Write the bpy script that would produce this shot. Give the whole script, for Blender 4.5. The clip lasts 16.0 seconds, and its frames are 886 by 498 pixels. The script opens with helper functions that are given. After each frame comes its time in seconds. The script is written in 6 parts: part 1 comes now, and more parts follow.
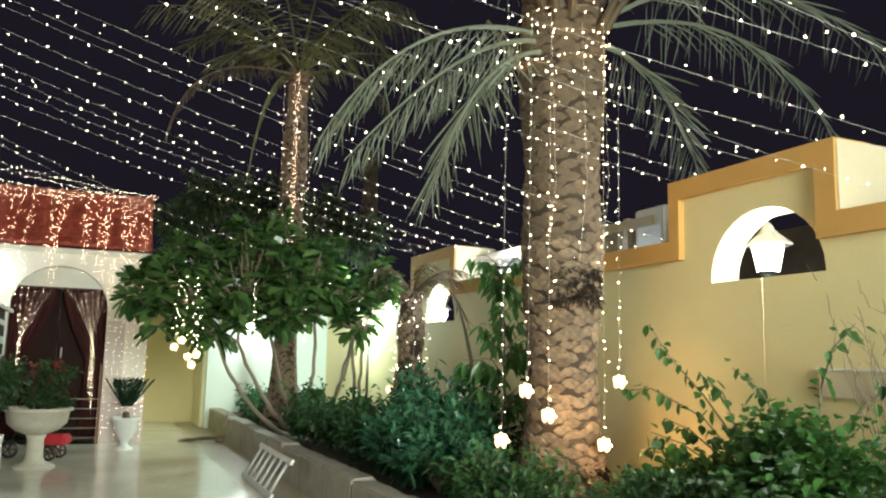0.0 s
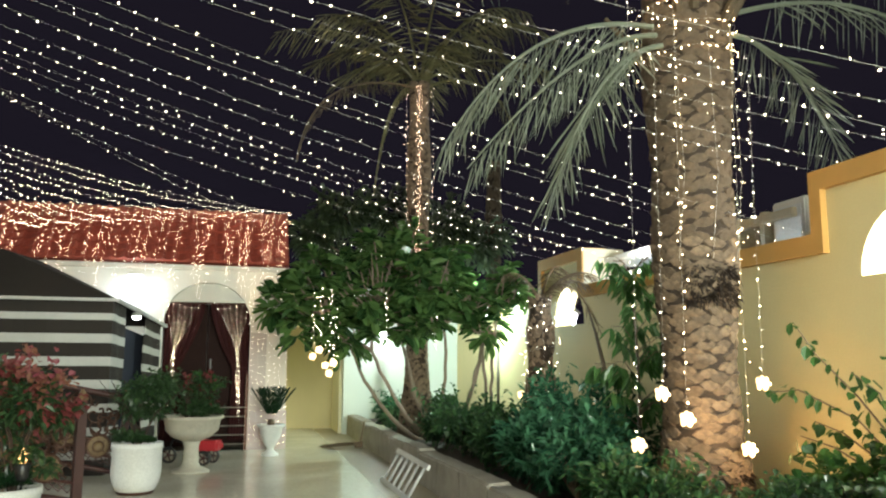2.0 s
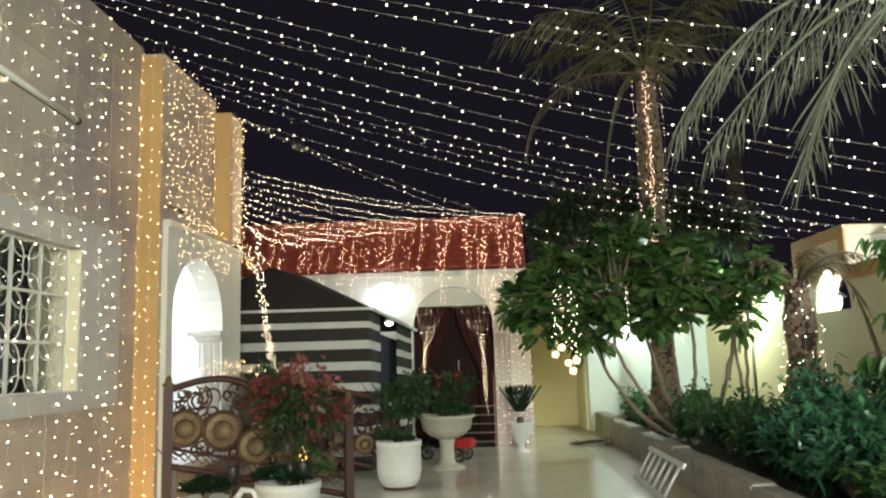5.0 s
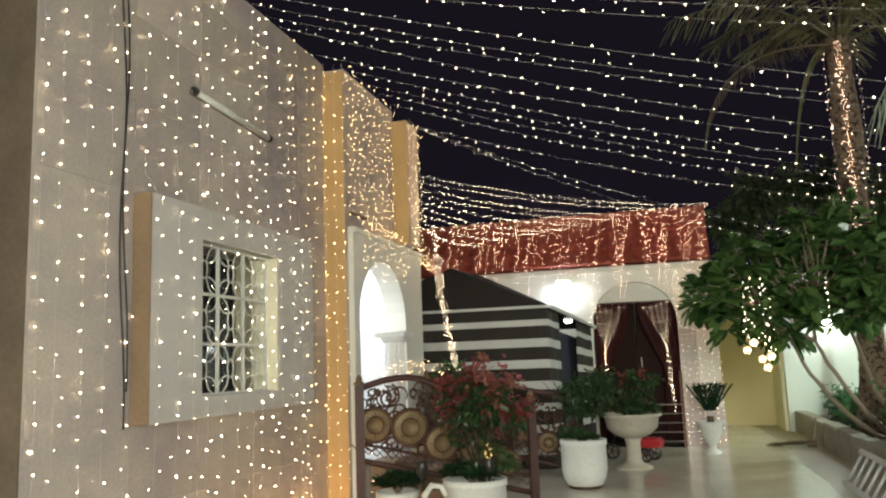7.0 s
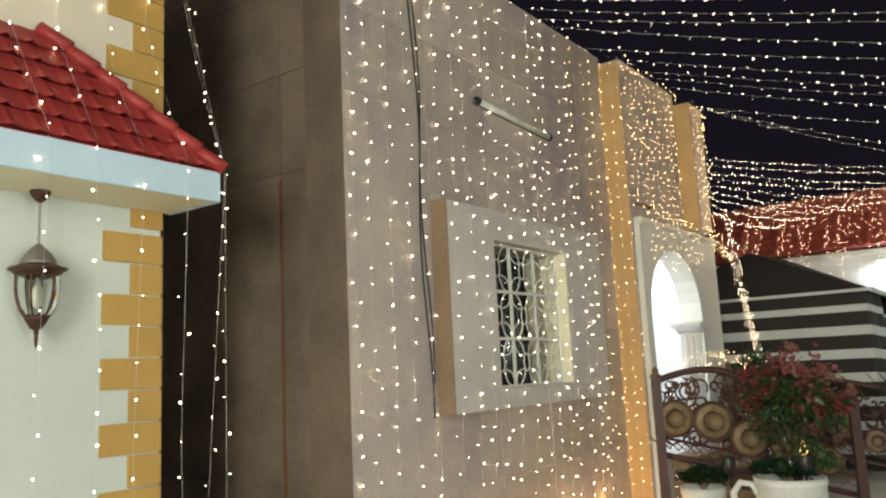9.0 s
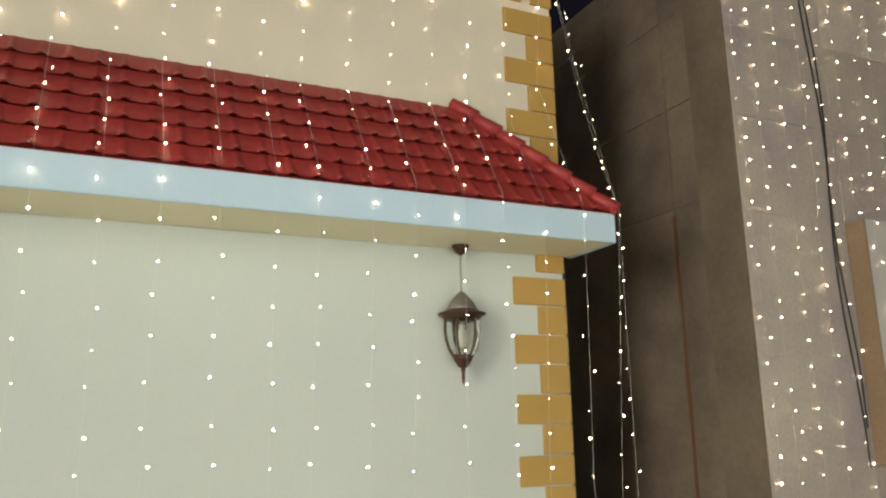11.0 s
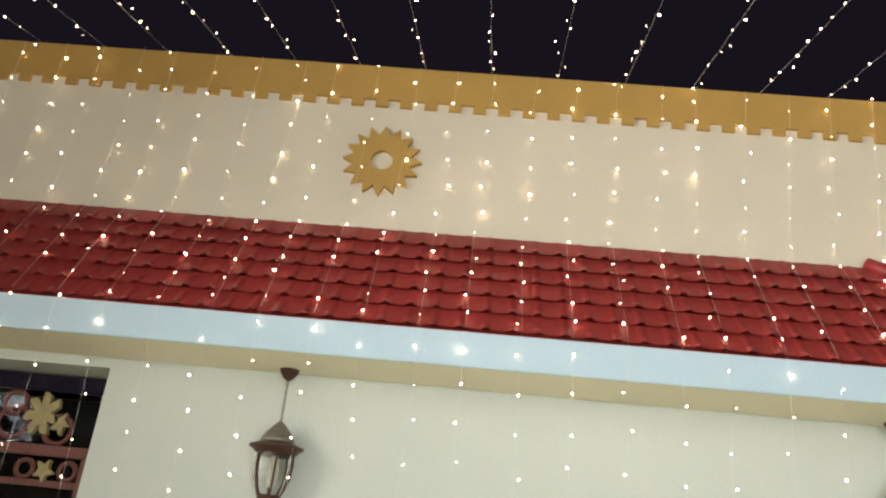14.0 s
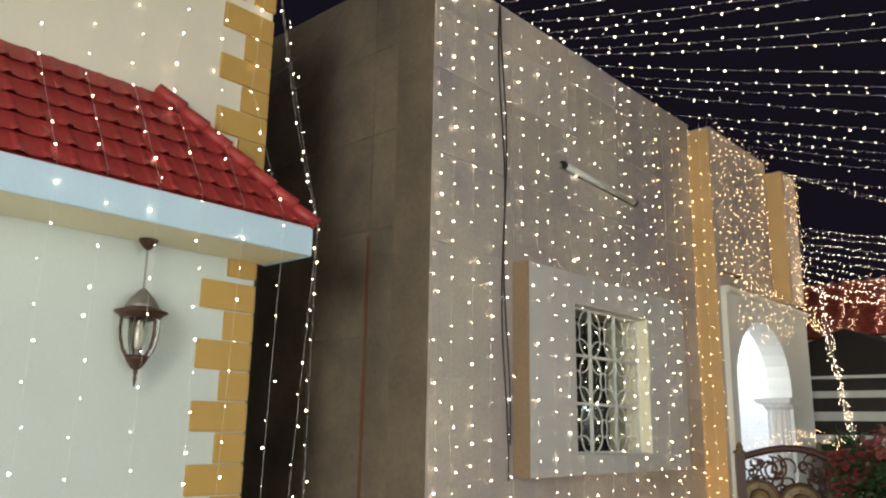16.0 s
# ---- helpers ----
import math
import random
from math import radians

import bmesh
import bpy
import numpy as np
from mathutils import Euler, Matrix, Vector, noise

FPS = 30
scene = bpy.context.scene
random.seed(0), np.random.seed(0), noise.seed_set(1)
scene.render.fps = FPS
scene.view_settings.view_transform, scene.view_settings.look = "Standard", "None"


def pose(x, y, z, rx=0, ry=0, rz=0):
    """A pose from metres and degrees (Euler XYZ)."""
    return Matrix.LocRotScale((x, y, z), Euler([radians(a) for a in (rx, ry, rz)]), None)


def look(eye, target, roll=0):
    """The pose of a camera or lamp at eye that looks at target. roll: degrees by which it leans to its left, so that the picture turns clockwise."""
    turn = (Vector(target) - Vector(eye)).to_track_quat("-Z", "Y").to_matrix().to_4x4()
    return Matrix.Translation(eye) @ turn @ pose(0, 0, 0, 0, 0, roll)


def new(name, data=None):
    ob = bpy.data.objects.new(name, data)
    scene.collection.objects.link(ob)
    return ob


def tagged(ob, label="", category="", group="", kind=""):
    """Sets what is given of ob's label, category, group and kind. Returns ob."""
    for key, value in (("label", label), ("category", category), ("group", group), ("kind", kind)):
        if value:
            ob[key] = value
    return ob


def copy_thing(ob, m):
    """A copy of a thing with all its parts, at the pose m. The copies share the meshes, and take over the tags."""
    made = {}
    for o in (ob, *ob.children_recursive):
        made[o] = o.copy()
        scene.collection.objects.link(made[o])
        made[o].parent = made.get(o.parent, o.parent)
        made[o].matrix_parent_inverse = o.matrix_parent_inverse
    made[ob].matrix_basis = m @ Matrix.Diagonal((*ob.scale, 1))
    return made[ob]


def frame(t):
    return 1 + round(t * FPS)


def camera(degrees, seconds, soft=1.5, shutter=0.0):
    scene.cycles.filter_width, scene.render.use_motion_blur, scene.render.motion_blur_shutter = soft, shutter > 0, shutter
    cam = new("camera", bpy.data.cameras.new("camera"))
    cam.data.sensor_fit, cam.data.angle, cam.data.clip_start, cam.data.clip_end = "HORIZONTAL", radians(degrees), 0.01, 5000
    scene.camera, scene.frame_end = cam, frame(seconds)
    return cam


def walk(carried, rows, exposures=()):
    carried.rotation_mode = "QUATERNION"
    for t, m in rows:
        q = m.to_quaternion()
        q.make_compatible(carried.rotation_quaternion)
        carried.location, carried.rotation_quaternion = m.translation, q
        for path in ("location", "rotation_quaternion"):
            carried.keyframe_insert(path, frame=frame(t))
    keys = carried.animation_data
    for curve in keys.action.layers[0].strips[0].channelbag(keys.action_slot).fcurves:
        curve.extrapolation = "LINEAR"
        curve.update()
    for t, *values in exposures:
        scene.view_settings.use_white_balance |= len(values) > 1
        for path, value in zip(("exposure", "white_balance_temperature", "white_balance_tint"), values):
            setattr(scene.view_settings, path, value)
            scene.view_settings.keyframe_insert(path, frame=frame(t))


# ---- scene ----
cam = camera(58.6, 16.0, soft=2.2)
PATH = [
    (0, (-0.357, -0.703, 1.484), (0.435, 1.113, 1.757), 1.4),
    (0.5, (-0.361, -0.707, 1.483), (0.352, 1.14, 1.764), 1.1),
    (1, (-0.364, -0.713, 1.482), (0.274, 1.162, 1.766), 0.8),
    (1.5, (-0.371, -0.723, 1.481), (0.215, 1.168, 1.765), 0.6),
    (2, (-0.37, -0.722, 1.481), (0.122, 1.196, 1.763), 0.3),
    (2.5, (-0.364, -0.713, 1.482), (0.038, 1.227, 1.756), 0.0),
    (3, (-0.366, -0.715, 1.482), (-0.052, 1.242, 1.749), -0.3),
    (3.5, (-0.366, -0.715, 1.482), (-0.139, 1.254, 1.749), -0.7),
    (4, (-0.36, -0.724, 1.489), (-0.242, 1.254, 1.764), -1.1),
    (6.5, (-0.373, -0.748, 1.507), (-0.785, 1.188, 1.791), -2.0),
    (7, (-0.375, -0.745, 1.507), (-0.904, 1.162, 1.795), -2.1),
    (7.5, (-0.36, -0.765, 1.502), (-1.011, 1.104, 1.794), -2.1),
    (8, (-0.374, -0.747, 1.507), (-1.176, 1.062, 1.801), -2.3),
    (8.5, (-0.354, -0.774, 1.5), (-1.348, 0.936, 1.799), -2.5),
    (9, (-0.33, -0.805, 1.492), (-1.503, 0.786, 1.796), -2.7),
    (9.5, (-0.315, -0.825, 1.487), (-1.664, 0.62, 1.797), -3.0),
    (10, (-0.274, -0.88, 1.473), (-1.795, 0.378, 1.792), -2.8),
    (10.2, (-0.305, -0.839, 1.484), (-1.893, 0.333, 1.814), -2.5),
    (12.3, (-0.262, -0.891, 1.498), (-2.107, -0.518, 2.176), 1.8),
    (12.5, (-0.266, -0.913, 1.508), (-2.107, -0.596, 2.222), 2.3),
    (13, (-0.256, -0.960, 1.512), (-2.094, -0.823, 2.290), 4.0),
    (13.5, (-0.257, -1.035, 1.511), (-2.090, -1.071, 2.310), 5.2),
    (14, (-0.257, -1.033, 1.507), (-2.092, -1.120, 2.298), 5.7),
    (14.5, (-0.298, -1.011, 1.484), (-2.149, -0.777, 2.203), 4.0),
    (15, (-0.270, -0.876, 1.473), (-2.046, -0.173, 2.066), 2.6),
    (15.5, (-0.252, -0.948, 1.548), (-1.823, 0.188, 2.038), 1.8),
    (16, (-0.270, -0.878, 1.506), (-1.585, 0.562, 1.951), 1.0),
]
walk(cam, [(t, look(eye, target, roll)) for t, eye, target, roll in PATH], exposures=((0.0, 0.42, 6300, 4), (2.0, 0.40, 6300, 4), (4.0, 0.26, 6350, 5), (6.5, -0.06, 6500, 10), (8.5, -0.05, 6450, 11), (10.0, -0.36, 6650, 11), (12.5, -0.16, 6550, 19), (14.5, -0.05, 6450, 14), (15.0, -0.10, 6350, 11), (16.0, -0.26, 6200, 14)))

# ---- world and large lights ----
world = bpy.data.worlds.new("night_sky")
world.use_nodes = True
scene.world = world
world.node_tree.nodes["Background"].inputs["Color"].default_value = (0.0085, 0.0068, 0.0112, 1)
world.node_tree.nodes["Background"].inputs["Strength"].default_value = 1.0


def lamp_light(name, at, watts, colour, size=0.1, aim=None, spread=None):
    """A lamp's light: a soft point, or an area lamp where it is aimed."""
    data = bpy.data.lights.new(name, "AREA" if aim else "POINT")
    data.energy, data.color = watts, colour
    if aim:
        data.shape, data.size = "DISK", size
        if spread:
            data.spread = radians(spread)
        ob = new(name, data)
        ob.matrix_world = look(at, aim)
    else:
        data.shadow_soft_size = size
        ob = new(name, data)
        ob.location = at
    return ob


COOL, NEUTRAL, GREENISH = (0.86, 0.94, 1.0), (1.0, 0.95, 0.84), (0.92, 1.0, 0.90)
lamp_light("porch_light", (-4.75, 8.5, 2.6), 75, COOL, 0.12)
lamp_light("far_floodlight", (-2.07, 13.17, 2.70), 34, COOL, 0.1)
lamp_light("garden_wall_light", (3.90, 12.9, 2.35), 300, (0.80, 1.0, 0.90), 0.08)
lamp_light("end_wall_light", (2.5, 15.4, 2.0), 28, (0.95, 1.0, 0.92), 0.08)
for at in ((2.99, 4.70, 1.05), (3.48, 4.64, 0.82)):
    lamp_light("flower_lamp_light", at, 9, (1.0, 0.58, 0.24), 0.07)
for y, w in ((9.75, 60), (3.58, 70), (-2.5, 60)):
    lamp_light("niche_light", (4.36, y, 2.42), w, (0.93, 0.98, 1.0), 0.09)
# added warm points that make the orange glow low on the house wall
for y in (4.9, 5.7, 6.5):
    lamp_light("foot_glow_fill", (-3.82, y, 0.10), 4.0, (1.0, 0.52, 0.16), 0.06)
lamp_light("canopy_light", (4.30, 7.75, 2.74), 125, COOL, 0.1)
# two added fill lamps out of view, brightening the yard and house fronts
lamp_light("yard_fill_light", (1.6, -6.8, 3.0), 670, (0.97, 1.0, 0.86), 4.0, aim=(2.6, 5.0, 1.2), spread=120)
lamp_light("yard_fill_light", (3.95, 0.9, 2.0), 80, (0.86, 0.97, 1.0), 1.0, aim=(-4.4, -2.0, 1.4), spread=120)

# ---- materials ----


def mat(name, base, rough=0.6, dark=0.75, scale=3.0, fine=60.0, bump=0.15, metal=0.0, spec=0.5, tint=None, vary=0.0, stains=0.35, grain=0.35):
    """A painted, stony, woody or metal surface: large blotches, fine grain, bump; vary: shift from piece to piece."""
    m = bpy.data.materials.new(name)
    m.use_nodes = True
    nt = m.node_tree
    n, link = nt.nodes, nt.links.new
    b = n["Principled BSDF"]
    b.inputs["Metallic"].default_value = metal
    b.inputs["Specular IOR Level"].default_value = spec
    tc = n.new("ShaderNodeTexCoord")
    big, small = n.new("ShaderNodeTexNoise"), n.new("ShaderNodeTexNoise")
    big.inputs["Scale"].default_value, big.inputs["Detail"].default_value, big.inputs["Roughness"].default_value = scale, 6, 0.62
    small.inputs["Scale"].default_value, small.inputs["Detail"].default_value = fine, 4
    link(tc.outputs["Object"], big.inputs["Vector"])
    link(tc.outputs["Object"], small.inputs["Vector"])
    ramp = n.new("ShaderNodeValToRGB")
    ramp.color_ramp.elements[0].position, ramp.color_ramp.elements[1].position = 0.5 - stains, 0.5 + stains
    t = tint or tuple(c * dark for c in base)
    ramp.color_ramp.elements[0].color, ramp.color_ramp.elements[1].color = (*t, 1), (*base, 1)
    link(big.outputs["Fac"], ramp.inputs["Fac"])
    mix = n.new("ShaderNodeMix")
    mix.data_type, mix.blend_type = "RGBA", "MULTIPLY"
    mix.inputs["Factor"].default_value = grain
    link(ramp.outputs["Color"], mix.inputs["A"])
    link(small.outputs["Fac"], mix.inputs["B"])
    gain = n.new("ShaderNodeHueSaturation")
    level = 1 + 0.5 * grain
    gain.inputs["Value"].default_value = level
    link(mix.outputs["Result"], gain.inputs["Color"])
    out = gain
    if vary:
        info, span = n.new("ShaderNodeObjectInfo"), n.new("ShaderNodeMapRange")
        span.inputs["To Min"].default_value, span.inputs["To Max"].default_value = level * (1 - vary), level * (1 + vary)
        link(info.outputs["Random"], span.inputs["Value"])
        link(span.outputs["Result"], gain.inputs["Value"])
    link(out.outputs["Color"], b.inputs["Base Color"])
    rr = n.new("ShaderNodeMapRange")
    rr.inputs["To Min"].default_value, rr.inputs["To Max"].default_value = max(0.02, rough - 0.1), min(1, rough + 0.1)
    link(big.outputs["Fac"], rr.inputs["Value"])
    link(rr.outputs["Result"], b.inputs["Roughness"])
    if bump:
        bp = n.new("ShaderNodeBump")
        bp.inputs["Strength"].default_value, bp.inputs["Distance"].default_value = bump, 0.01
        link(small.outputs["Fac"], bp.inputs["Height"])
        link(bp.outputs["Normal"], b.inputs["Normal"])
    return m


def glow(name, colour, strength):
    m = bpy.data.materials.new(name)
    m.use_nodes = True
    b = m.node_tree.nodes["Principled BSDF"]
    b.inputs["Base Color"].default_value = (0.8, 0.8, 0.8, 1)
    b.inputs["Emission Color"].default_value, b.inputs["Emission Strength"].default_value = (*colour, 1), strength
    return m


def leaf_mat(name, base, dark, rough=0.4):
    """Foliage: two greens from leaf to leaf, a little light through the blade."""
    m = bpy.data.materials.new(name)
    m.use_nodes = True
    n, link = m.node_tree.nodes, m.node_tree.links.new
    b = n["Principled BSDF"]
    geo, ramp = n.new("ShaderNodeNewGeometry"), n.new("ShaderNodeValToRGB")
    ramp.color_ramp.elements[0].color, ramp.color_ramp.elements[1].color = (*dark, 1), (*base, 1)
    link(geo.outputs["Random Per Island"], ramp.inputs["Fac"])
    noise_tex, mix = n.new("ShaderNodeTexNoise"), n.new("ShaderNodeMix")
    noise_tex.inputs["Scale"].default_value = 25
    mix.data_type, mix.blend_type = "RGBA", "MULTIPLY"
    mix.inputs["Factor"].default_value = 0.4
    link(ramp.outputs["Color"], mix.inputs["A"])
    link(noise_tex.outputs["Fac"], mix.inputs["B"])
    link(mix.outputs["Result"], b.inputs["Base Color"])
    b.inputs["Roughness"].default_value = rough
    trans, blend = n.new("ShaderNodeBsdfTranslucent"), n.new("ShaderNodeMixShader")
    link(ramp.outputs["Color"], trans.inputs["Color"])
    blend.inputs["Fac"].default_value = 0.38
    link(b.outputs["BSDF"], blend.inputs[1])
    link(trans.outputs["BSDF"], blend.inputs[2])
    link(blend.outputs["Shader"], n["Material Output"].inputs["Surface"])
    return m


def glass_mat(name, tint=(0.9, 0.93, 0.9), rough=0.05):
    m = bpy.data.materials.new(name)
    m.use_nodes = True
    b = m.node_tree.nodes["Principled BSDF"]
    b.inputs["Base Color"].default_value = (*tint, 1)
    b.inputs["Roughness"].default_value = rough
    b.inputs["Transmission Weight"].default_value = 1.0
    b.inputs["IOR"].default_value = 1.2
    return m


M_WHITE = mat("white_plaster", (0.74, 0.73, 0.66), 0.75, 0.9, 1.5, 90, 0.12, grain=0.10)
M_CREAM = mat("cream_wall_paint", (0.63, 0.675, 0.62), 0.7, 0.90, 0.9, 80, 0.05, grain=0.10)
# warmer copy of the wall cream, with bulb light put into its colour
M_CREAMUP = mat("bulb_lit_cream_paint", (0.79, 0.715, 0.575), 0.7, 0.88, 0.9, 80, 0.05, grain=0.10)
M_SOFFIT = mat("cream_yellow_paint", (0.84, 0.78, 0.58), 0.7, 0.9, 1.2, 80, 0.1, grain=0.10)
M_OCHRE = mat("ochre_paint", (0.56, 0.34, 0.09), 0.7, 0.82, 2.0, 70, 0.12, grain=0.10)
M_OCHRE3 = mat("orange_beige_paint", (0.60, 0.39, 0.17), 0.7, 0.8, 2.0, 70, 0.12, grain=0.15)
M_OCHRE2 = mat("ochre_coping_paint", (0.60, 0.34, 0.10), 0.7, 0.8, 2.0, 70, 0.12, grain=0.10)
M_YELLOW = mat("pale_yellow_wall_paint", (0.72, 0.62, 0.34), 0.75, 0.86, 0.8, 50, 0.2, grain=0.10)
M_BLOCKEND = mat("cream_block_paint", (0.60, 0.52, 0.36), 0.75, 0.85, 1.5, 60, 0.15, grain=0.10)
M_PALEBLUE = mat("pale_blue_white_fascia", (0.54, 0.70, 0.80), 0.6, 0.92, 2, 60, 0.06, grain=0.10)
M_STONE = mat("beige_stone_cladding", (0.53, 0.465, 0.38), 0.34, 0.72, 1.1, 40, 0.1, tint=(0.385, 0.33, 0.325), vary=0.12, stains=0.15)
M_PANEL = mat("pale_grey_stone_panel", (0.60, 0.57, 0.53), 0.5, 0.78, 1.0, 40, 0.1, grain=0.10)
M_JOINT = mat("dark_joint", (0.30, 0.26, 0.22), 0.9)
# alley walls: stained brown, with the alley's shade put into the dark tone
M_BROWN = mat("stained_shaded_brown_plaster", (0.215, 0.16, 0.108), 0.8, 0.6, 1.3, 30, 0.2, tint=(0.115, 0.085, 0.06), stains=0.22)
M_SIDESLAB = mat("stained_shaded_brown_slab", (0.235, 0.175, 0.12), 0.75, 0.55, 1.7, 30, 0.25, tint=(0.115, 0.088, 0.066), stains=0.2, vary=0.10)
M_RUST = mat("rust_stain", (0.20, 0.085, 0.04), 0.9, 0.6, 9, 60, 0.3)
M_BROWNSTONE = mat("brown_stone_edge", (0.30, 0.20, 0.12), 0.6, 0.7, 1.2, 30, 0.1)
M_REDTILE = mat("red_clay_tile", (0.46, 0.05, 0.045), 0.5, 0.6, 6, 90, 0.2, vary=0.05)
# far roof tile: orange light of its bulbs is mixed into the red
M_FARTILE = mat("bulb_lit_clay_tile", (0.42, 0.085, 0.055), 0.6, 0.6, 6, 90, 0.2)
M_FLOOR = mat("polished_beige_marble", (0.66, 0.62, 0.51), 0.17, 0.86, 1.6, 20, 0.015, vary=0.03)
M_BORDER = mat("beige_paving", (0.42, 0.36, 0.25), 0.45, 0.8, 2, 40, 0.06)
M_KERB = mat("rough_grey_stone", (0.45, 0.41, 0.34), 0.85, 0.55, 5, 45, 0.6)
M_SOIL = mat("dark_soil", (0.07, 0.05, 0.035), 0.95, 0.5, 6, 60, 0.8)
M_MARBLE = mat("white_marble", (0.80, 0.80, 0.80), 0.3, 0.8, 2.5, 40, 0.03)
# plates behind the windows: the rooms' lack of light as a near-black colour
M_DARK = mat("unlit_room_dark", (0.03, 0.03, 0.035), 0.8, 0.6)
M_REDWOOD = mat("red_brown_painted_wood", (0.065, 0.021, 0.015), 0.5, 0.6, 5, 60, 0.15)
M_REDFRAME = mat("dull_red_painted_wood", (0.20, 0.062, 0.045), 0.5, 0.6, 5, 60, 0.15)
M_GOLDLEAF = mat("dull_gold_paint", (0.44, 0.36, 0.17), 0.55, 0.6, 9, 60, 0.25)
M_GOLD = mat("gold_painted_relief", (0.23, 0.155, 0.075), 0.5, 0.55, 8, 60, 0.25, metal=0.25)
M_BRONZE = mat("aged_bronze", (0.12, 0.06, 0.04), 0.45, 0.5, 12, 80, 0.2, metal=0.6)
M_PEWTER = mat("grey_weathered_metal", (0.30, 0.27, 0.23), 0.5, 0.6, 12, 80, 0.2, metal=0.5)
M_NAVY = mat("doorway_dark_blue", (0.016, 0.022, 0.045), 0.9, 0.7, 3, 120, 0.3)
M_BLACK = mat("black_metal", (0.02, 0.02, 0.02), 0.4, 0.6)
M_GRILLE = mat("white_painted_iron", (0.72, 0.72, 0.66), 0.5, 0.8, 10, 80, 0.1)
M_BLACKCLOTH = mat("black_tent_cloth", (0.034, 0.027, 0.023), 0.9, 0.7, 3, 120, 0.3)
M_WHITECLOTH = mat("white_tent_cloth", (0.60, 0.60, 0.57), 0.9, 0.85, 3, 120, 0.3)
M_CURTAIN = mat("dark_maroon_curtain", (0.06, 0.02, 0.02), 0.9, 0.6, 4, 120, 0.2, spec=0.1)
M_DOORWOOD = mat("dark_brown_door", (0.035, 0.016, 0.013), 0.7, 0.6, 3, 40, 0.1, spec=0.12)
M_POT = mat("white_glazed_pot", (0.76, 0.76, 0.72), 0.45, 0.85, 4, 50, 0.08)
M_URN = mat("weathered_cast_stone", (0.58, 0.54, 0.44), 0.75, 0.65, 6, 50, 0.3)
M_BARK = mat("date_palm_bark", (0.24, 0.172, 0.114), 0.95, 0.28, 16, 70, 1.0, vary=0.30)
# dark fibre; on palm cores also the shade of the gaps as colour
M_BARKDARK = mat("dark_fibre_shaded_bark", (0.055, 0.036, 0.024), 0.95, 0.5, 12, 60, 0.8)
M_BARK2 = mat("smooth_grey_bark", (0.27, 0.21, 0.15), 0.85, 0.6, 8, 50, 0.4)
M_WIRE = mat("pale_clear_cable", (0.85, 0.83, 0.78), 0.5, 0.8)
M_ALU = mat("dull_aluminium", (0.74, 0.74, 0.72), 0.45, 0.8, 10, 60, 0.05, metal=0.35)
M_ACBOX = mat("off_white_metal_box", (0.62, 0.60, 0.54), 0.5, 0.8, 5, 60, 0.08)
M_SHEET = mat("pale_corrugated_sheet", (0.58, 0.60, 0.60), 0.5, 0.8, 2, 60, 0.05)
M_GLASS = glass_mat("clear_glass")
M_BULB = glow("warm_bulb", (1.0, 0.77, 0.49), 24)
M_WALLBULB = glow("bright_warm_bulb", (1.0, 0.78, 0.50), 34)
M_BULB2 = glow("amber_bulb", (1.0, 0.62, 0.27), 18)
M_AMBER = glow("bright_amber_bulb", (1.0, 0.62, 0.26), 45)
M_BULB3 = glow("rosy_bulb", (1.0, 0.58, 0.36), 13)
M_LAMP = glow("white_lamp_glass", (0.92, 0.97, 1.0), 14)
M_STAR = glow("warm_flower_lamp", (1.0, 0.64, 0.28), 2.4)
L_TREE = leaf_mat("broad_leaf", (0.16, 0.285, 0.082), (0.035, 0.085, 0.028), 0.20)
L_BUSH = leaf_mat("bush_leaf", (0.085, 0.18, 0.06), (0.015, 0.05, 0.022), 0.34)
# cool lamp light on the bush tops is part of this leaf green
L_BLUE = leaf_mat("blue_green_lit_leaf", (0.115, 0.30, 0.155), (0.018, 0.065, 0.036), 0.22)
L_VINE = leaf_mat("vine_leaf", (0.085, 0.21, 0.045), (0.03, 0.10, 0.022), 0.52)
L_PALM = leaf_mat("grey_green_frond", (0.46, 0.50, 0.40), (0.20, 0.23, 0.16), 0.36)
L_POT = leaf_mat("pot_plant_leaf", (0.065, 0.13, 0.045), (0.022, 0.055, 0.02), 0.4)
# darker frond copy: the far palm's weak light is put into the colour
L_FARPALM = leaf_mat("weakly_lit_olive_frond", (0.34, 0.31, 0.14), (0.14, 0.13, 0.06), 0.45)
L_SAPLING = leaf_mat("fresh_green_leaf", (0.16, 0.33, 0.10), (0.06, 0.15, 0.045), 0.3)
L_DIM = leaf_mat("muted_dark_leaf", (0.11, 0.15, 0.075), (0.05, 0.075, 0.04), 0.4)
L_DRY = leaf_mat("dry_frond", (0.26, 0.19, 0.11), (0.14, 0.10, 0.06), 0.7)
L_FLOWER = leaf_mat("red_pink_petal", (0.30, 0.06, 0.065), (0.17, 0.05, 0.04), 0.5)
L_FLOWER2 = leaf_mat("pink_petal", (0.36, 0.085, 0.12), (0.36, 0.18, 0.10), 0.5)
L_CYCAD = leaf_mat("dark_cycad_leaf", (0.020, 0.060, 0.022), (0.010, 0.035, 0.014), 0.35)

# ---- building helpers ----


def box(bm, x0, x1, y0, y1, z0, z1, m=None):
    v = [Vector((x, y, z)) for x in (x0, x1) for y in (y0, y1) for z in (z0, z1)]
    if m is not None:
        v = [m @ p for p in v]
    v = [bm.verts.new(p) for p in v]
    for q in ((0, 1, 3, 2), (4, 6, 7, 5), (0, 4, 5, 1), (2, 3, 7, 6), (0, 2, 6, 4), (1, 5, 7, 3)):
        bm.faces.new([v[i] for i in q])
    return v


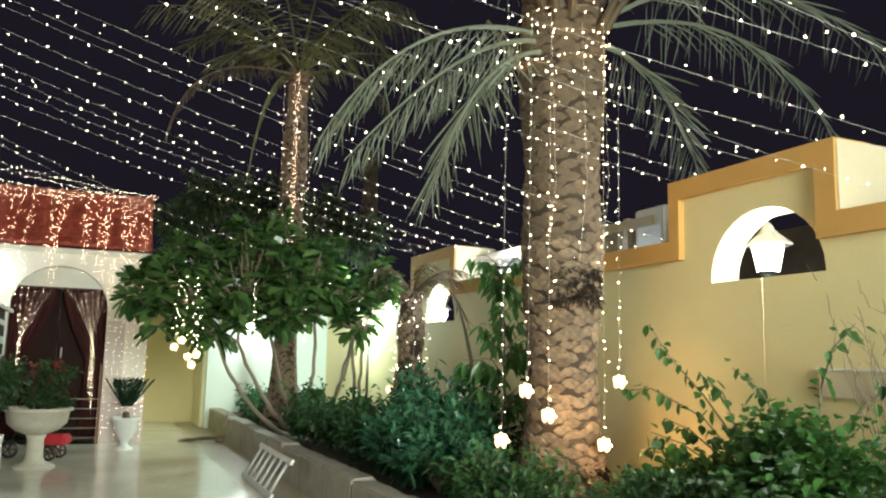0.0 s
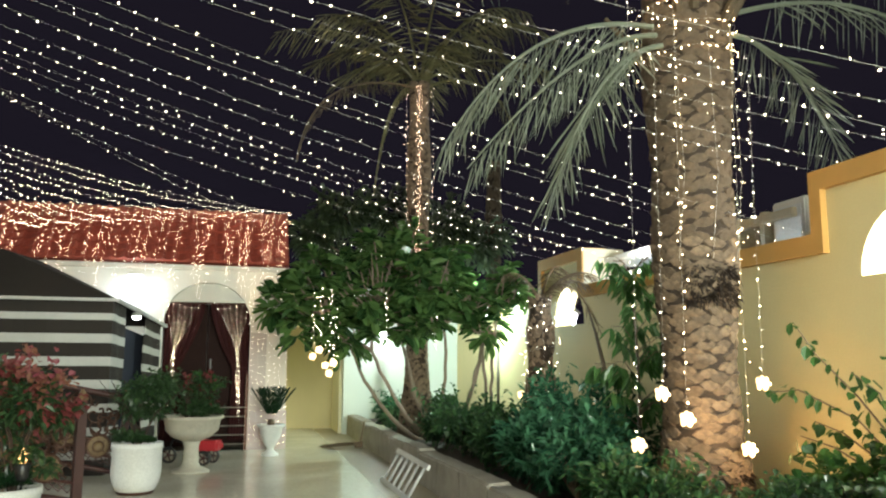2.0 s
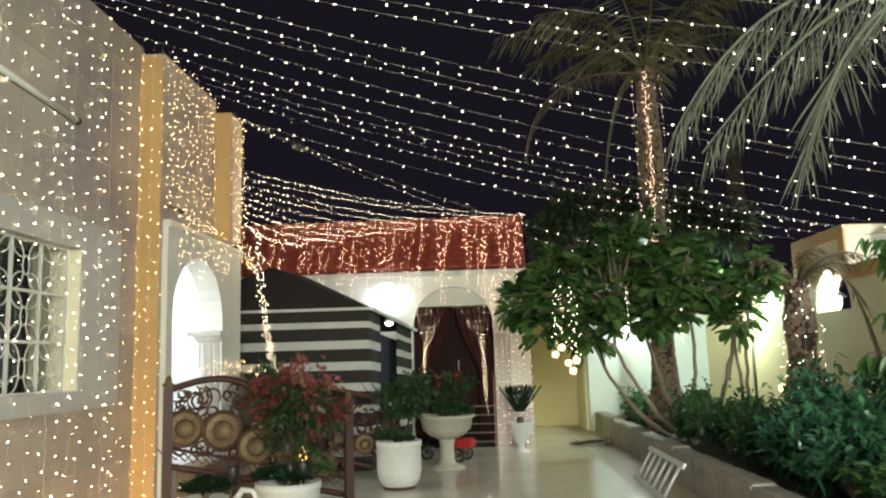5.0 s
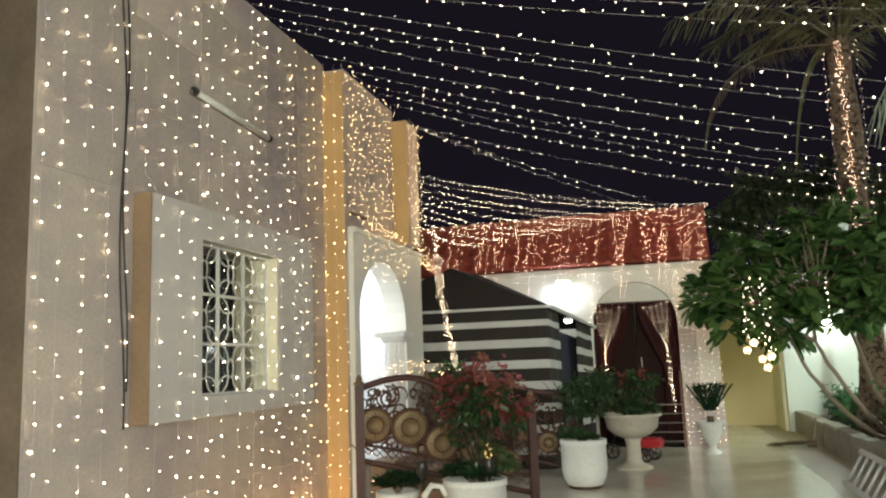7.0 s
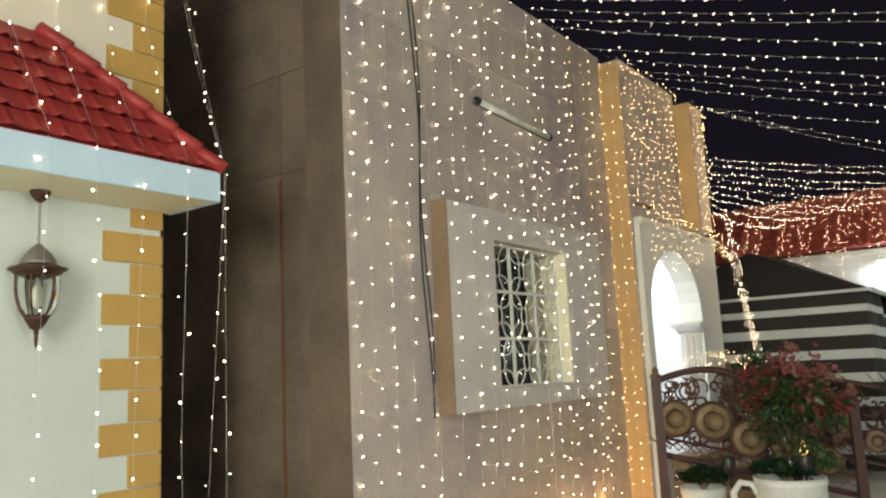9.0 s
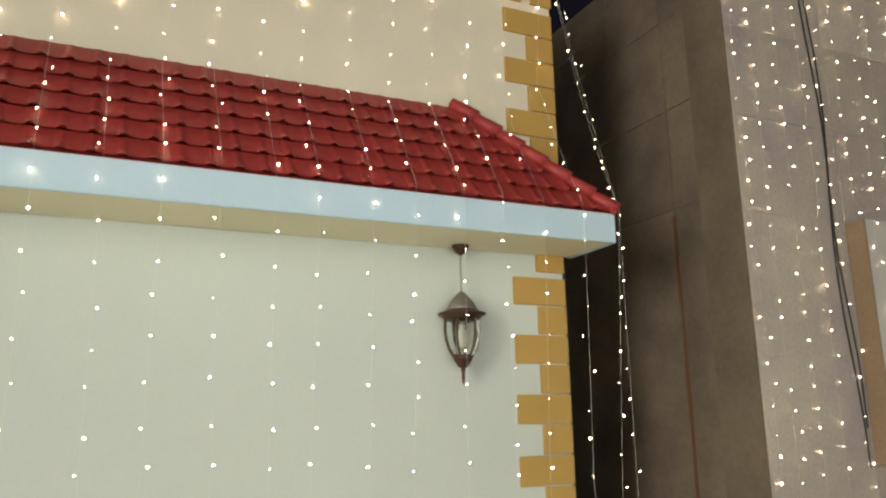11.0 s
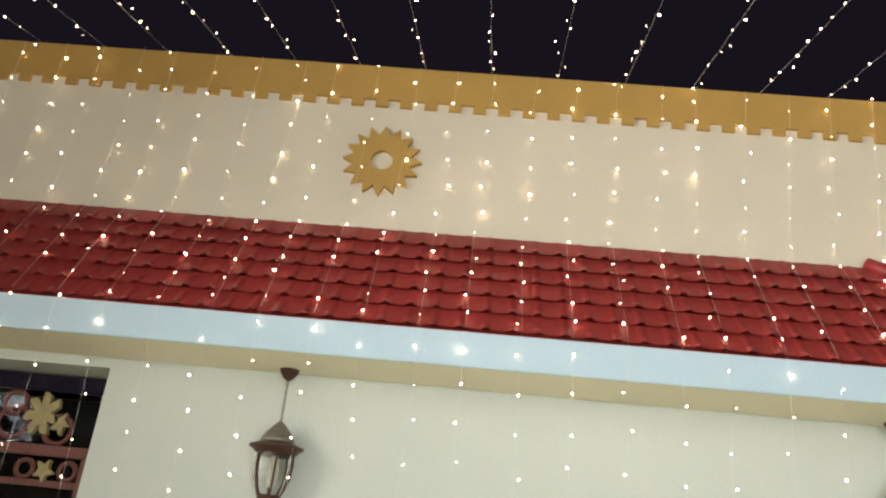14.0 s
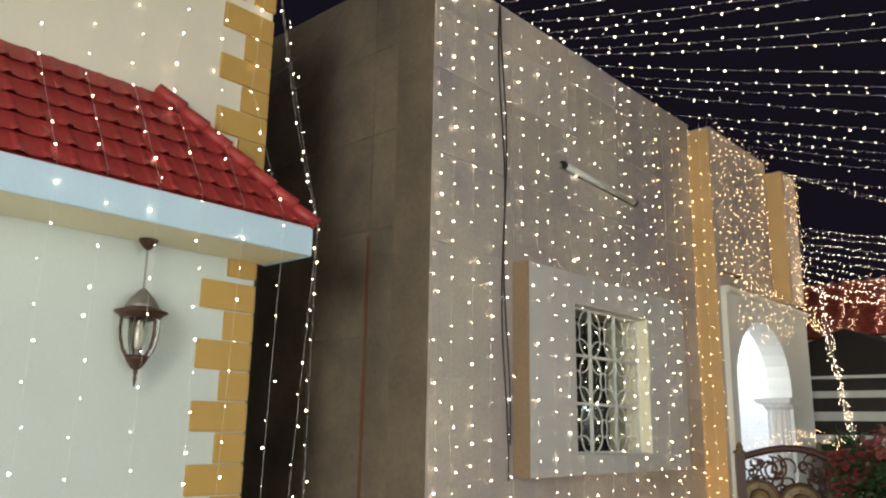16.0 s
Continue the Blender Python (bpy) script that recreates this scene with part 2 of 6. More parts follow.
def soft_box(x0, x1, y0, y1, z0, z1, r=0.01):
    bm = bmesh.new()
    box(bm, x0, x1, y0, y1, z0, z1)
    bmesh.ops.recalc_face_normals(bm, faces=bm.faces)
    bmesh.ops.bevel(bm, geom=bm.edges[:], offset=r, segments=2, affect="EDGES")
    return bm


def lathe(rings, n=24, m=None, bm=None, cap=True):
    """A turned shape from (radius, height) rings."""
    bm = bm or bmesh.new()
    rows = []
    for r, z in rings:
        row = []
        for i in range(n):
            p = Vector((r * math.cos(math.tau * i / n), r * math.sin(math.tau * i / n), z))
            row.append(bm.verts.new(m @ p if m is not None else p))
        rows.append(row)
    for a, b in zip(rows, rows[1:]):
        for i in range(n):
            bm.faces.new((a[i], a[(i + 1) % n], b[(i + 1) % n], b[i]))
    if cap:
        bm.faces.new(rows[0][::-1]), bm.faces.new(rows[-1])
    return bm


def tube(bm, pts, r, n=6, taper=None):
    """A round bar along a line of points."""
    pts = [Vector(p) for p in pts]
    rows = []
    for i, p in enumerate(pts):
        d = (pts[min(i + 1, len(pts) - 1)] - pts[max(i - 1, 0)]).normalized()
        a = d.orthogonal().normalized() if i == 0 else (a - d * a.dot(d)).normalized()
        b = d.cross(a)
        s = r if taper is None else r + (taper - r) * i / (len(pts) - 1)
        rows.append([bm.verts.new(p + s * (math.cos(math.tau * k / n) * a + math.sin(math.tau * k / n) * b)) for k in range(n)])
    for u, w in zip(rows, rows[1:]):
        for k in range(n):
            bm.faces.new((u[k], u[(k + 1) % n], w[(k + 1) % n], w[k]))
    bm.faces.new(rows[0][::-1]), bm.faces.new(rows[-1])


def slab(axis, c0, c1, outer, holes=(), bm=None):
    """A plate with openings: 2D outlines, pushed from c0 to c1 along the axis."""
    bm = bm or bmesh.new()

    def at(u, v, c):
        return (c, u, v) if axis == "x" else ((u, c, v) if axis == "y" else (u, v, c))
    edges = []
    for loop in (outer, *holes):
        vs = [bm.verts.new(at(u, v, c0)) for u, v in loop]
        edges += [bm.edges.new((vs[i], vs[(i + 1) % len(vs)])) for i in range(len(vs))]
    faces = [g for g in bmesh.ops.triangle_fill(bm, use_beauty=True, use_dissolve=False, edges=edges)["geom"] if isinstance(g, bmesh.types.BMFace)]
    ext = bmesh.ops.extrude_face_region(bm, geom=faces)["geom"]
    shift = Vector(at(0, 0, c1 - c0)) if axis != "x" else Vector((c1 - c0, 0, 0))
    bmesh.ops.translate(bm, verts=[g for g in ext if isinstance(g, bmesh.types.BMVert)], vec=shift)
    bmesh.ops.recalc_face_normals(bm, faces=bm.faces)
    return bm


def rect(u0, u1, v0, v1):
    return [(u0, v0), (u1, v0), (u1, v1), (u0, v1)]


def arch(u0, u1, v0, spring, top, n=16, power=1.0):
    c, r, h = (u0 + u1) / 2, (u1 - u0) / 2, top - spring
    pts = [(c + r * math.cos(math.pi * i / n), spring + h * math.sin(math.pi * i / n) ** power) for i in range(n + 1)]
    return [(u0, v0), (u1, v0)] + (pts if spring > v0 + 1e-4 else pts[1:-1])


def to_mesh(name, bm, material, smooth=False):
    me = bpy.data.meshes.new(name)
    bm.to_mesh(me)
    bm.free()
    me.materials.append(material)
    if smooth:
        me.polygons.foreach_set("use_smooth", [True] * len(me.polygons))
    return me


def part(name, bm, material, parent, label="", smooth=False, kind=""):
    ob = new(name, to_mesh(name, bm, material, smooth))
    ob.parent = parent
    return tagged(ob, label, kind=kind)


def thing(name, at, label, category, group="", turn=0.0):
    ob = new(name)
    ob.empty_display_size = 0.1
    ob.location, ob.rotation_euler = at, (0, 0, radians(turn))
    return tagged(ob, label, category, group)


def setting(name, bm, material, label, category="", smooth=False):
    return tagged(new(name, to_mesh(name, bm, material, smooth)), label, category or name.split("_")[0], kind="structure")

# ---- large structure ----
KERB_X, WALL_X, HOUSE_X, AWN_X = 1.85, 4.14, -3.93, -4.355
DOOR_Y = 13.3

bm = bmesh.new()
box(bm, -12, 1.28, -7.2, 18, -0.2, 0.0)
floor = setting("floor", bm, M_FLOOR, "polished pale beige marble courtyard floor with faint reflections", "floor")
bm = bmesh.new()
box(bm, 1.285, KERB_X, -7.2, 18, -0.2, -0.004)
setting("pavement_border", bm, M_BORDER, "duller beige paving strip beside the planter kerb", "pavement")
bm = bmesh.new()
box(bm, -60, 60, -60, 60, -0.5, -0.21)
setting("ground", bm, M_SOIL, "dark ground around the walled yard", "ground")
bm = bmesh.new()
box(bm, KERB_X + 0.2, WALL_X, -7, 15.75, -0.2, 0.3)
setting("planter_soil", bm, M_SOIL, "dark earth of the raised planting bed", "soil")

# planter kerb: rough stone blocks
for i, y in enumerate(np.arange(-7, 15.8, 0.95)):
    bm = soft_box(KERB_X, KERB_X + 0.24, y, min(y + 0.945, 15.8), -0.1, 0.385 + 0.012 * math.sin(i * 2.3), 0.02)
    bmesh.ops.subdivide_edges(bm, edges=[e for e in bm.edges if e.calc_length() > 0.2], cuts=4, use_grid_fill=True)
    for v in bm.verts:
        v.co += 0.012 * noise.noise_vector(v.co * 6)
    setting("planter_kerb", bm, M_KERB, "rough grey stone kerb wall of the planting bed", "kerb")


def garden_wall():
    """The yellow boundary wall with raised blocks, arched openings and an ochre coping band."""
    blocks = ((3.02, 4.72), (9.2, 10.85), (-3.25, -1.6))
    holes = [arch(3.17, 4.27, 2.14, 2.16, 2.67), arch(9.29, 10.32, 2.0, 2.02, 2.56), arch(-3.1, -2.0, 2.14, 2.16, 2.67)]
    # body below the band, arches cut through where they lie under it
    body = [(-7, -0.3), (15.8, -0.3)]
    for a, b in sorted(blocks, reverse=True):
        body += [(b - 0.13, 2.36), (b - 0.13, 2.88), (a + 0.17, 2.88), (a + 0.17, 2.36)]
    body = body[:2] + [(15.8, 2.36)] + body[2:] + [(-7, 2.36)]
    wall = setting("wall_east", slab("x", WALL_X + 0.06, WALL_X + 0.34, body, holes), M_YELLOW, "pale yellow plastered boundary wall with arched openings", "wall")
    pieces, prev = [], -7.0
    for a, b in sorted(blocks):
        pieces += [(prev, a, 2.36, 2.53), (a, a + 0.17, 2.36, 3.04), (b - 0.13, b, 2.36, 3.04), (a + 0.17, b - 0.13, 2.88, 3.04)]
        prev = b
    for y0, y1, z0, z1 in pieces + [(prev, 15.8, 2.36, 2.53)]:
        bm = bmesh.new()
        box(bm, WALL_X, WALL_X + 0.36, y0, y1, z0, z1)
        setting("wall_coping", bm, M_OCHRE2, "ochre painted coping band stepping over raised wall blocks", "coping")
    for a, b in blocks:
        bm = soft_box(WALL_X + 0.02, WALL_X + 0.62, a - 0.012, a - 0.002, 2.545, 3.03, 0.003)
        box(bm, WALL_X + 0.365, WALL_X + 0.618, a - 0.001, b, 2.72, 3.028)
        setting("block_end_panel", bm, M_BLOCKEND, "cream painted end face of the raised wall block", "wall")
    return wall


garden_wall()
# far cross wall closing the bed, and the passage end
bm = bmesh.new()
box(bm, 1.76, 4.6, 15.8, 16.0, -0.3, 3.0)
setting("wall_cross", bm, M_CREAM, "cream wall across the end of the planting bed", "wall")
bm = bmesh.new()
box(bm, 1.70, 1.95, 16.0, 17.3, -0.3, 2.9)
setting("wall_passage_side", bm, M_SOFFIT, "pale yellow side wall of the passage", "wall")
bm = bmesh.new()
box(bm, 0.2, 2.2, 17.3, 17.6, -0.3, 3.0)
setting("wall_passage_end", bm, M_YELLOW, "ochre yellow wall at the end of the passage", "wall")
# wall added behind the viewer; it closes the yard out of sight
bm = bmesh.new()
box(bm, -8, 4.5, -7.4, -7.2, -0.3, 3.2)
setting("wall_south", bm, M_CREAM, "added plain cream wall closing the yard out of view", "wall")


def far_house():
    """The low house across the yard: arched entrance, curtain, red tiled roof edge."""
    opening = arch(-1.61, -0.18, 0.0, 2.1, 2.8)
    setting("wall_far", slab("y", DOOR_Y, DOOR_Y + 0.35, rect(-9, 0.45, -0.3, 3.08), [opening]), M_WHITE, "off-white plastered front with an arched entrance", "wall")
    bm = bmesh.new()
    box(bm, 0.15, 0.45, DOOR_Y + 0.35, 17.3, -0.3, 3.08)
    setting("wall_far_side", bm, M_YELLOW, "yellow side wall of the far house", "wall")
    setting("arch_tympanum", slab("y", DOOR_Y + 0.14, DOOR_Y + 0.2, arch(-1.605, -0.185, 2.45, 2.451, 2.79)), M_WHITE, "white panel filling the arch above the curtain", "wall")
    bm = bmesh.new()
    box(bm, -1.75, -0.05, DOOR_Y + 0.9, DOOR_Y + 1.0, 0, 2.9)
    setting("wall_entrance_back", bm, M_CREAM, "shaded wall behind the entrance", "wall")
    bm = bmesh.new()
    box(bm, -9.0, 0.5, DOOR_Y - 0.12, DOOR_Y + 0.4, 3.0, 3.075)
    setting("cornice_far", bm, M_WHITE, "thin white cornice under the roof", "cornice")
    for x in (0.02, ):
        bm = soft_box(-0.17, 0.47, DOOR_Y - 0.05, DOOR_Y - 0.002, 0.0, 0.64, 0.01)
        setting("wall_panel", soft_box(-0.165, 0.10, DOOR_Y - 0.03, DOOR_Y - 0.002, 0.645, 1.95, 0.008), M_PANEL, "grey stone panel on the entrance pier", "wall")
        setting("wall_plinth", bm, M_STONE, "pale stone plinth beside the entrance", "plinth")


far_house()


def house_one():
    """The tall house with stone cladding: front, side wall, stepped pilasters, lit porch."""
    top = 4.93
    win = rect(4.58, 5.81, 1.33, 2.53)
    setting("wall_house", slab("x", HOUSE_X - 0.3, HOUSE_X, rect(3.0, 7.21, -0.3, top), [win]), M_STONE, "beige stone front of the house under a curtain of lights", "wall")
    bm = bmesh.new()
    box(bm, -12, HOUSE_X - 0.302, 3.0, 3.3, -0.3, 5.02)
    setting("wall_house_side", bm, M_BROWN, "stained brown side wall of the house, alley shade in its dark colour", "wall")
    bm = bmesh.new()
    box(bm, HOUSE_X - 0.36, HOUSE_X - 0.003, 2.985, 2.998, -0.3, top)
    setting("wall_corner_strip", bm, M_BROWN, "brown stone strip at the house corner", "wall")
    bm = bmesh.new()
    box(bm, HOUSE_X - 0.3, -3.68, 7.212, 8.85, 3.0, 4.85)
    box(bm, HOUSE_X - 0.3, -3.68, 7.212, 7.26, -0.3, 3.0)
    setting("wall_upper_block", bm, M_STONE, "projecting stone block above the porch", "wall")
    bm = bmesh.new()
    box(bm, HOUSE_X + 0.002, -3.684, 7.19, 7.2105, -0.3, 4.82)
    setting("pilaster_side", bm, M_OCHRE3, "ochre painted side of the projecting pilaster", "pilaster")
    bm = soft_box(-3.95, -3.47, 8.852, 9.3, 3.05, 4.72, 0.03)
    setting("pilaster_upper", bm, M_STONE, "pale stone upper pilaster wrapped in lights", "pilaster")
    bm = bmesh.new()
    box(bm, HOUSE_X, -3.474, 8.83, 8.8515, 3.06, 4.70)
    setting("pilaster_side_upper", bm, M_OCHRE3, "ochre painted side of the upper pilaster", "pilaster")
    # panel round the window
    setting("window_surround", slab("x", HOUSE_X + 0.002, HOUSE_X + 0.15, rect(3.95, 6.55, 1.17, 2.78), [win]), M_PANEL, "projecting pale panel around the window", "wall")
    bm = bmesh.new()
    box(bm, HOUSE_X + 0.003, HOUSE_X + 0.148, 3.935, 3.948, 1.17, 2.78)
    setting("window_surround_side", bm, M_BROWNSTONE, "brown stone side of the window panel", "wall")
    bm = bmesh.new()
    box(bm, HOUSE_X - 0.28, HOUSE_X + 0.145, 5.796, 5.808, 1.332, 2.528)
    setting("window_reveal", bm, M_SOFFIT, "yellow painted reveal of the window", "wall")
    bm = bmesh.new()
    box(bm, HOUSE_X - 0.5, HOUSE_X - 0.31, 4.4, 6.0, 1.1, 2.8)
    setting("window_back", bm, M_DARK, "near-black plate for the unlit room behind the window", "room")
    # porch with its arch and bright room
    op = arch(7.42, 9.02, 0.0, 2.04, 2.75)
    setting("wall_porch", slab("x", -3.9, -3.62, rect(7.262, 9.75, -0.3, 2.98), [op]), M_WHITE, "white porch front with a rounded arch", "wall")
    bm = soft_box(-3.95, -3.585, 7.262, 9.80, 2.982, 3.05, 0.015)
    setting("cornice_porch", bm, M_WHITE, "white ledge over the porch", "cornice")
    bm = bmesh.new()
    box(bm, -6.2, -6.0, 7.0, 10.2, -0.3, 3.0)
    box(bm, -6.0, -3.96, 7.0, 7.25, -0.3, 3.0)
    box(bm, -6.0, -3.9, 9.55, 9.75, -0.3, 3.0)
    setting("wall_porch_room", bm, M_MARBLE, "white marble walls of the lit porch", "wall")
    bm = bmesh.new()
    box(bm, -6.2, -3.95, 7.0, 10.1, 2.97, 3.2)
    setting("ceiling_porch", bm, M_WHITE, "white porch ceiling", "ceiling")
    bm = bmesh.new()
    box(bm, -6.0, -3.622, 7.26, 9.74, -0.1, 0.48)
    setting("porch_floor", bm, M_MARBLE, "raised white marble porch floor", "floor")


house_one()


def house_two():
    """The cream house with the tiled awning: front wall, ochre band, quoins, soffit."""
    top = 4.445
    op = rect(-5.2, -2.93, 0.35, 2.43)
    # one wall in two tones: lamp and bulb light are in the colours
    setting("wall_awning_house", slab("x", AWN_X - 0.3, AWN_X, rect(-7.2, 1.875, -0.3, 2.54), [op]), M_CREAM, "smooth painted house front below the awning, cool lamp light in its colour", "wall")
    setting("wall_awning_house_upper", slab("x", AWN_X - 0.3, AWN_X, rect(-7.2, 1.875, 2.54, top)), M_CREAMUP, "smooth cream painted wall above the awning, warm bulb light in its colour", "wall")
    # alley side of the cream house: brown here stands for its shade
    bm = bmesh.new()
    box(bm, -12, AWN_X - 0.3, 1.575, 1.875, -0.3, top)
    setting("wall_awning_house_side", bm, M_BROWN, "side wall along the alley, its shade put into a brown colour", "wall")
    bm = bmesh.new()
    box(bm, -8, AWN_X - 0.3, -7.2, 1.57, top - 0.15, top - 0.02)
    setting("roof_awning_house", bm, M_SOFFIT, "flat roof of the cream house", "roof")
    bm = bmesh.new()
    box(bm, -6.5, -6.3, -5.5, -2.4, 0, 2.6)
    setting("room_back", bm, M_DARK, "near-black plate for the unlit room behind the open window", "room")
    # ochre top band with a toothed lower edge
    pts, y = [(-7.2, 4.46), (-7.2, 4.23)], -7.2
    while y < 1.80:
        pts += [(y, 4.23), (y + 0.075, 4.23), (y + 0.075, 4.18), (y + 0.15, 4.18)]
        y += 0.15
    pts = pts[1:] + [(1.88, 4.18), (1.88, 4.47), (-7.2, 4.47)]
    clean = [p for i, p in enumerate(pts) if i == 0 or p != pts[i - 1]]
    setting("ochre_band", slab("x", AWN_X + 0.002, AWN_X + 0.022, clean), M_OCHRE, "ochre painted top band with a toothed lower edge", "trim")
    for k in range(26):
        z, wide = 4.122 - 0.175 * k, k % 2 == 0
        if z < 2.5:
            z -= 0.03
        if z > 2.5 or z < 2.42:
            w = 0.365 if wide else 0.2
            setting("quoin", soft_box(AWN_X + 0.001, AWN_X + 0.018, 1.879 - w, 1.879, z - 0.171, z - 0.003, 0.004), M_OCHRE, "ochre painted corner quoin block", "quoin")
    # awning slab, fascia
    bm = soft_box(AWN_X + 0.003, -3.90, -7.2, 1.92, 2.482, 2.60, 0.006)
    setting("awning_soffit", bm, M_SOFFIT, "pale yellow underside of the tiled awning", "soffit")
    bm = soft_box(-3.898, -3.875, -7.2, 1.935, 2.478, 2.648, 0.004)
    box(bm, AWN_X + 0.003, -3.899, 1.922, 1.94, 2.478, 2.648)
    setting("awning_fascia", bm, M_PALEBLUE, "pale bluish white awning fascia", "fascia")
    # sun ornament
    outer = []
    for i in range(32):
        r, a = (0.235 if i % 2 == 0 else 0.172), math.tau * i / 32
        outer.append((-1.638 + r * math.cos(a), 3.802 + r * math.sin(a)))
    hole = [(-1.638 + 0.065 * math.cos(math.tau * i / 20), 3.802 + 0.065 * math.sin(math.tau * i / 20)) for i in range(20)]
    tagged(setting("sun_ornament", slab("x", AWN_X + 0.002, AWN_X + 0.03, outer, [hole]), M_OCHRE, "flat ochre sunburst ornament on the cream wall", "ornament"))


house_two()

# ---- foliage and repeated shapes ----
RNG = np.random.default_rng(7)


def leaf_mesh(name, base, dirs, length, width, material, droop=0.25, fold=0.25, outline=((0.3, 0.42), (0.68, 0.46))):
    """Many separate leaf blades in one mesh: each has a midrib fold and a drooping tip."""
    base, dirs = np.asarray(base, float), np.asarray(dirs, float)
    dirs = dirs / np.linalg.norm(dirs, axis=1, keepdims=True)
    n = len(base)
    length, width = np.broadcast_to(length, n)[:, None], np.broadcast_to(width, n)[:, None]
    side = np.cross(dirs, np.array([0, 0, 1.0]) + 0.35 * RNG.normal(size=(n, 3)))
    side /= np.linalg.norm(side, axis=1, keepdims=True) + 1e-9
    up = np.cross(side, dirs)
    down = np.array([0, 0, -1.0])
    rows = [base]
    for f, w in outline:
        mid = base + dirs * length * f + down * length * droop * f * f
        rows += [mid + side * width * w + up * width * fold, mid - side * width * w + up * width * fold]
    rows.append(base + dirs * length + down * length * droop)
    v = np.stack(rows, 1).reshape(-1, 3)
    count, m = len(rows), len(outline)
    k = np.arange(n)[:, None] * count
    faces = np.concatenate([k + np.array([[0, *range(1, 2 * m, 2), count - 1]]), k + np.array([[0, count - 1, *range(2 * m, 0, -2)]])])
    me = bpy.data.meshes.new(name)
    me.from_pydata(v.tolist(), [], faces.tolist())
    me.materials.append(material)
    return me


def mesh_part(name, me, parent, label="", m=None, kind=""):
    ob = new(name, me)
    ob.parent = parent
    if m is not None:
        ob.matrix_local = m
    return tagged(ob, label, kind=kind)


def rand_dirs(n, up=0.2):
    d = RNG.normal(size=(n, 3))
    d /= np.linalg.norm(d, axis=1, keepdims=True)
    d[:, 2] += up
    return d


def clump_points(n, centre, radii, shell=0.45):
    """Points filling the outer part of an uneven blob."""
    d = rand_dirs(n, 0)
    d /= np.linalg.norm(d, axis=1, keepdims=True)
    r = (shell + (1 - shell) * RNG.random(n)) * (0.85 + 0.25 * np.sin(5 * d[:, 0] + 3 * d[:, 2] + centre[0] * 7))
    return np.array(centre) + d * r[:, None] * np.array(radii), d


def frond_mesh(name, pts, leaf_len, material, pairs=42, hang=0.5, width=0.010, ragged=0.0):
    """One feather palm frond: a bent stalk from three points and two ranks of narrow hanging leaflets. Returns (stalk, leaflets)."""
    a, b, c = (Vector(p) for p in pts)

    def spine(s):
        return a * (1 - s) ** 2 + b * 2 * s * (1 - s) + c * s * s
    bm = bmesh.new()
    tube(bm, [spine(i / 14) for i in range(15)], 0.024, 5, 0.004)
    stalk = to_mesh(name, bm, material)
    base, dirs, lens = [], [], []
    for i in range(pairs):
        s = 0.10 + 0.89 * i / pairs
        t = (spine(min(1, s + 0.01)) - spine(s - 0.01)).normalized()
        side = t.cross(Vector((0, 0, 1)))
        side = side.normalized() if side.length > 0.05 else Vector((0.7, -0.7, 0))
        for sd in (-1, 1):
            if RNG.random() < ragged:
                continue
            d = t * (0.30 + 0.22 * RNG.random()) + side * sd * (0.62 + 0.18 * RNG.normal()) - Vector((0, 0, hang * (0.7 + 0.6 * RNG.random())))
            base.append(tuple(spine(s)))
            dirs.append(tuple(d + Vector(RNG.normal(size=3)) * 0.07))
            lens.append(leaf_len * (0.50 + 0.72 * math.sin(math.pi * min(1, 0.12 + 0.80 * s))) * (0.8 + 0.4 * RNG.random()))
    return stalk, leaf_mesh(name + "_leaflets", np.array(base), np.array(dirs), np.array(lens), width, material, droop=0.10, fold=0.3)


def add_frond(parent, pts, leaf_len, material=None, label="", **more):
    stalk, leaflets = frond_mesh("frond", pts, leaf_len, material or L_PALM, **more)
    ob = mesh_part("frond", stalk, parent, label)
    mesh_part("leaflet_foliage", leaflets, ob, kind="stuff")


def scale_mesh():
    """One cut leaf base of a date palm trunk: a low lens-shaped shield, facing outward along +x, its upper lip proud."""
    bm = bmesh.new()
    outline = [(-0.078, 0.0), (-0.046, 0.034), (0.0, 0.048), (0.044, 0.036), (0.078, 0.002), (0.048, -0.036), (0.0, -0.050), (-0.044, -0.036)]
    back = [bm.verts.new((-0.03, y, z)) for y, z in outline]
    face = [bm.verts.new((0.012 + 0.18 * max(z, -0.02), y * 0.90, z * 0.88)) for y, z in outline]
    mid = bm.verts.new((0.020, 0.0, -0.004))
    for k in range(8):
        n = (k + 1) % 8
        bm.faces.new((back[n], back[k], face[k], face[n]))
        bm.faces.new((face[n], face[k], mid))
    bmesh.ops.recalc_face_normals(bm, faces=bm.faces)
    return bm


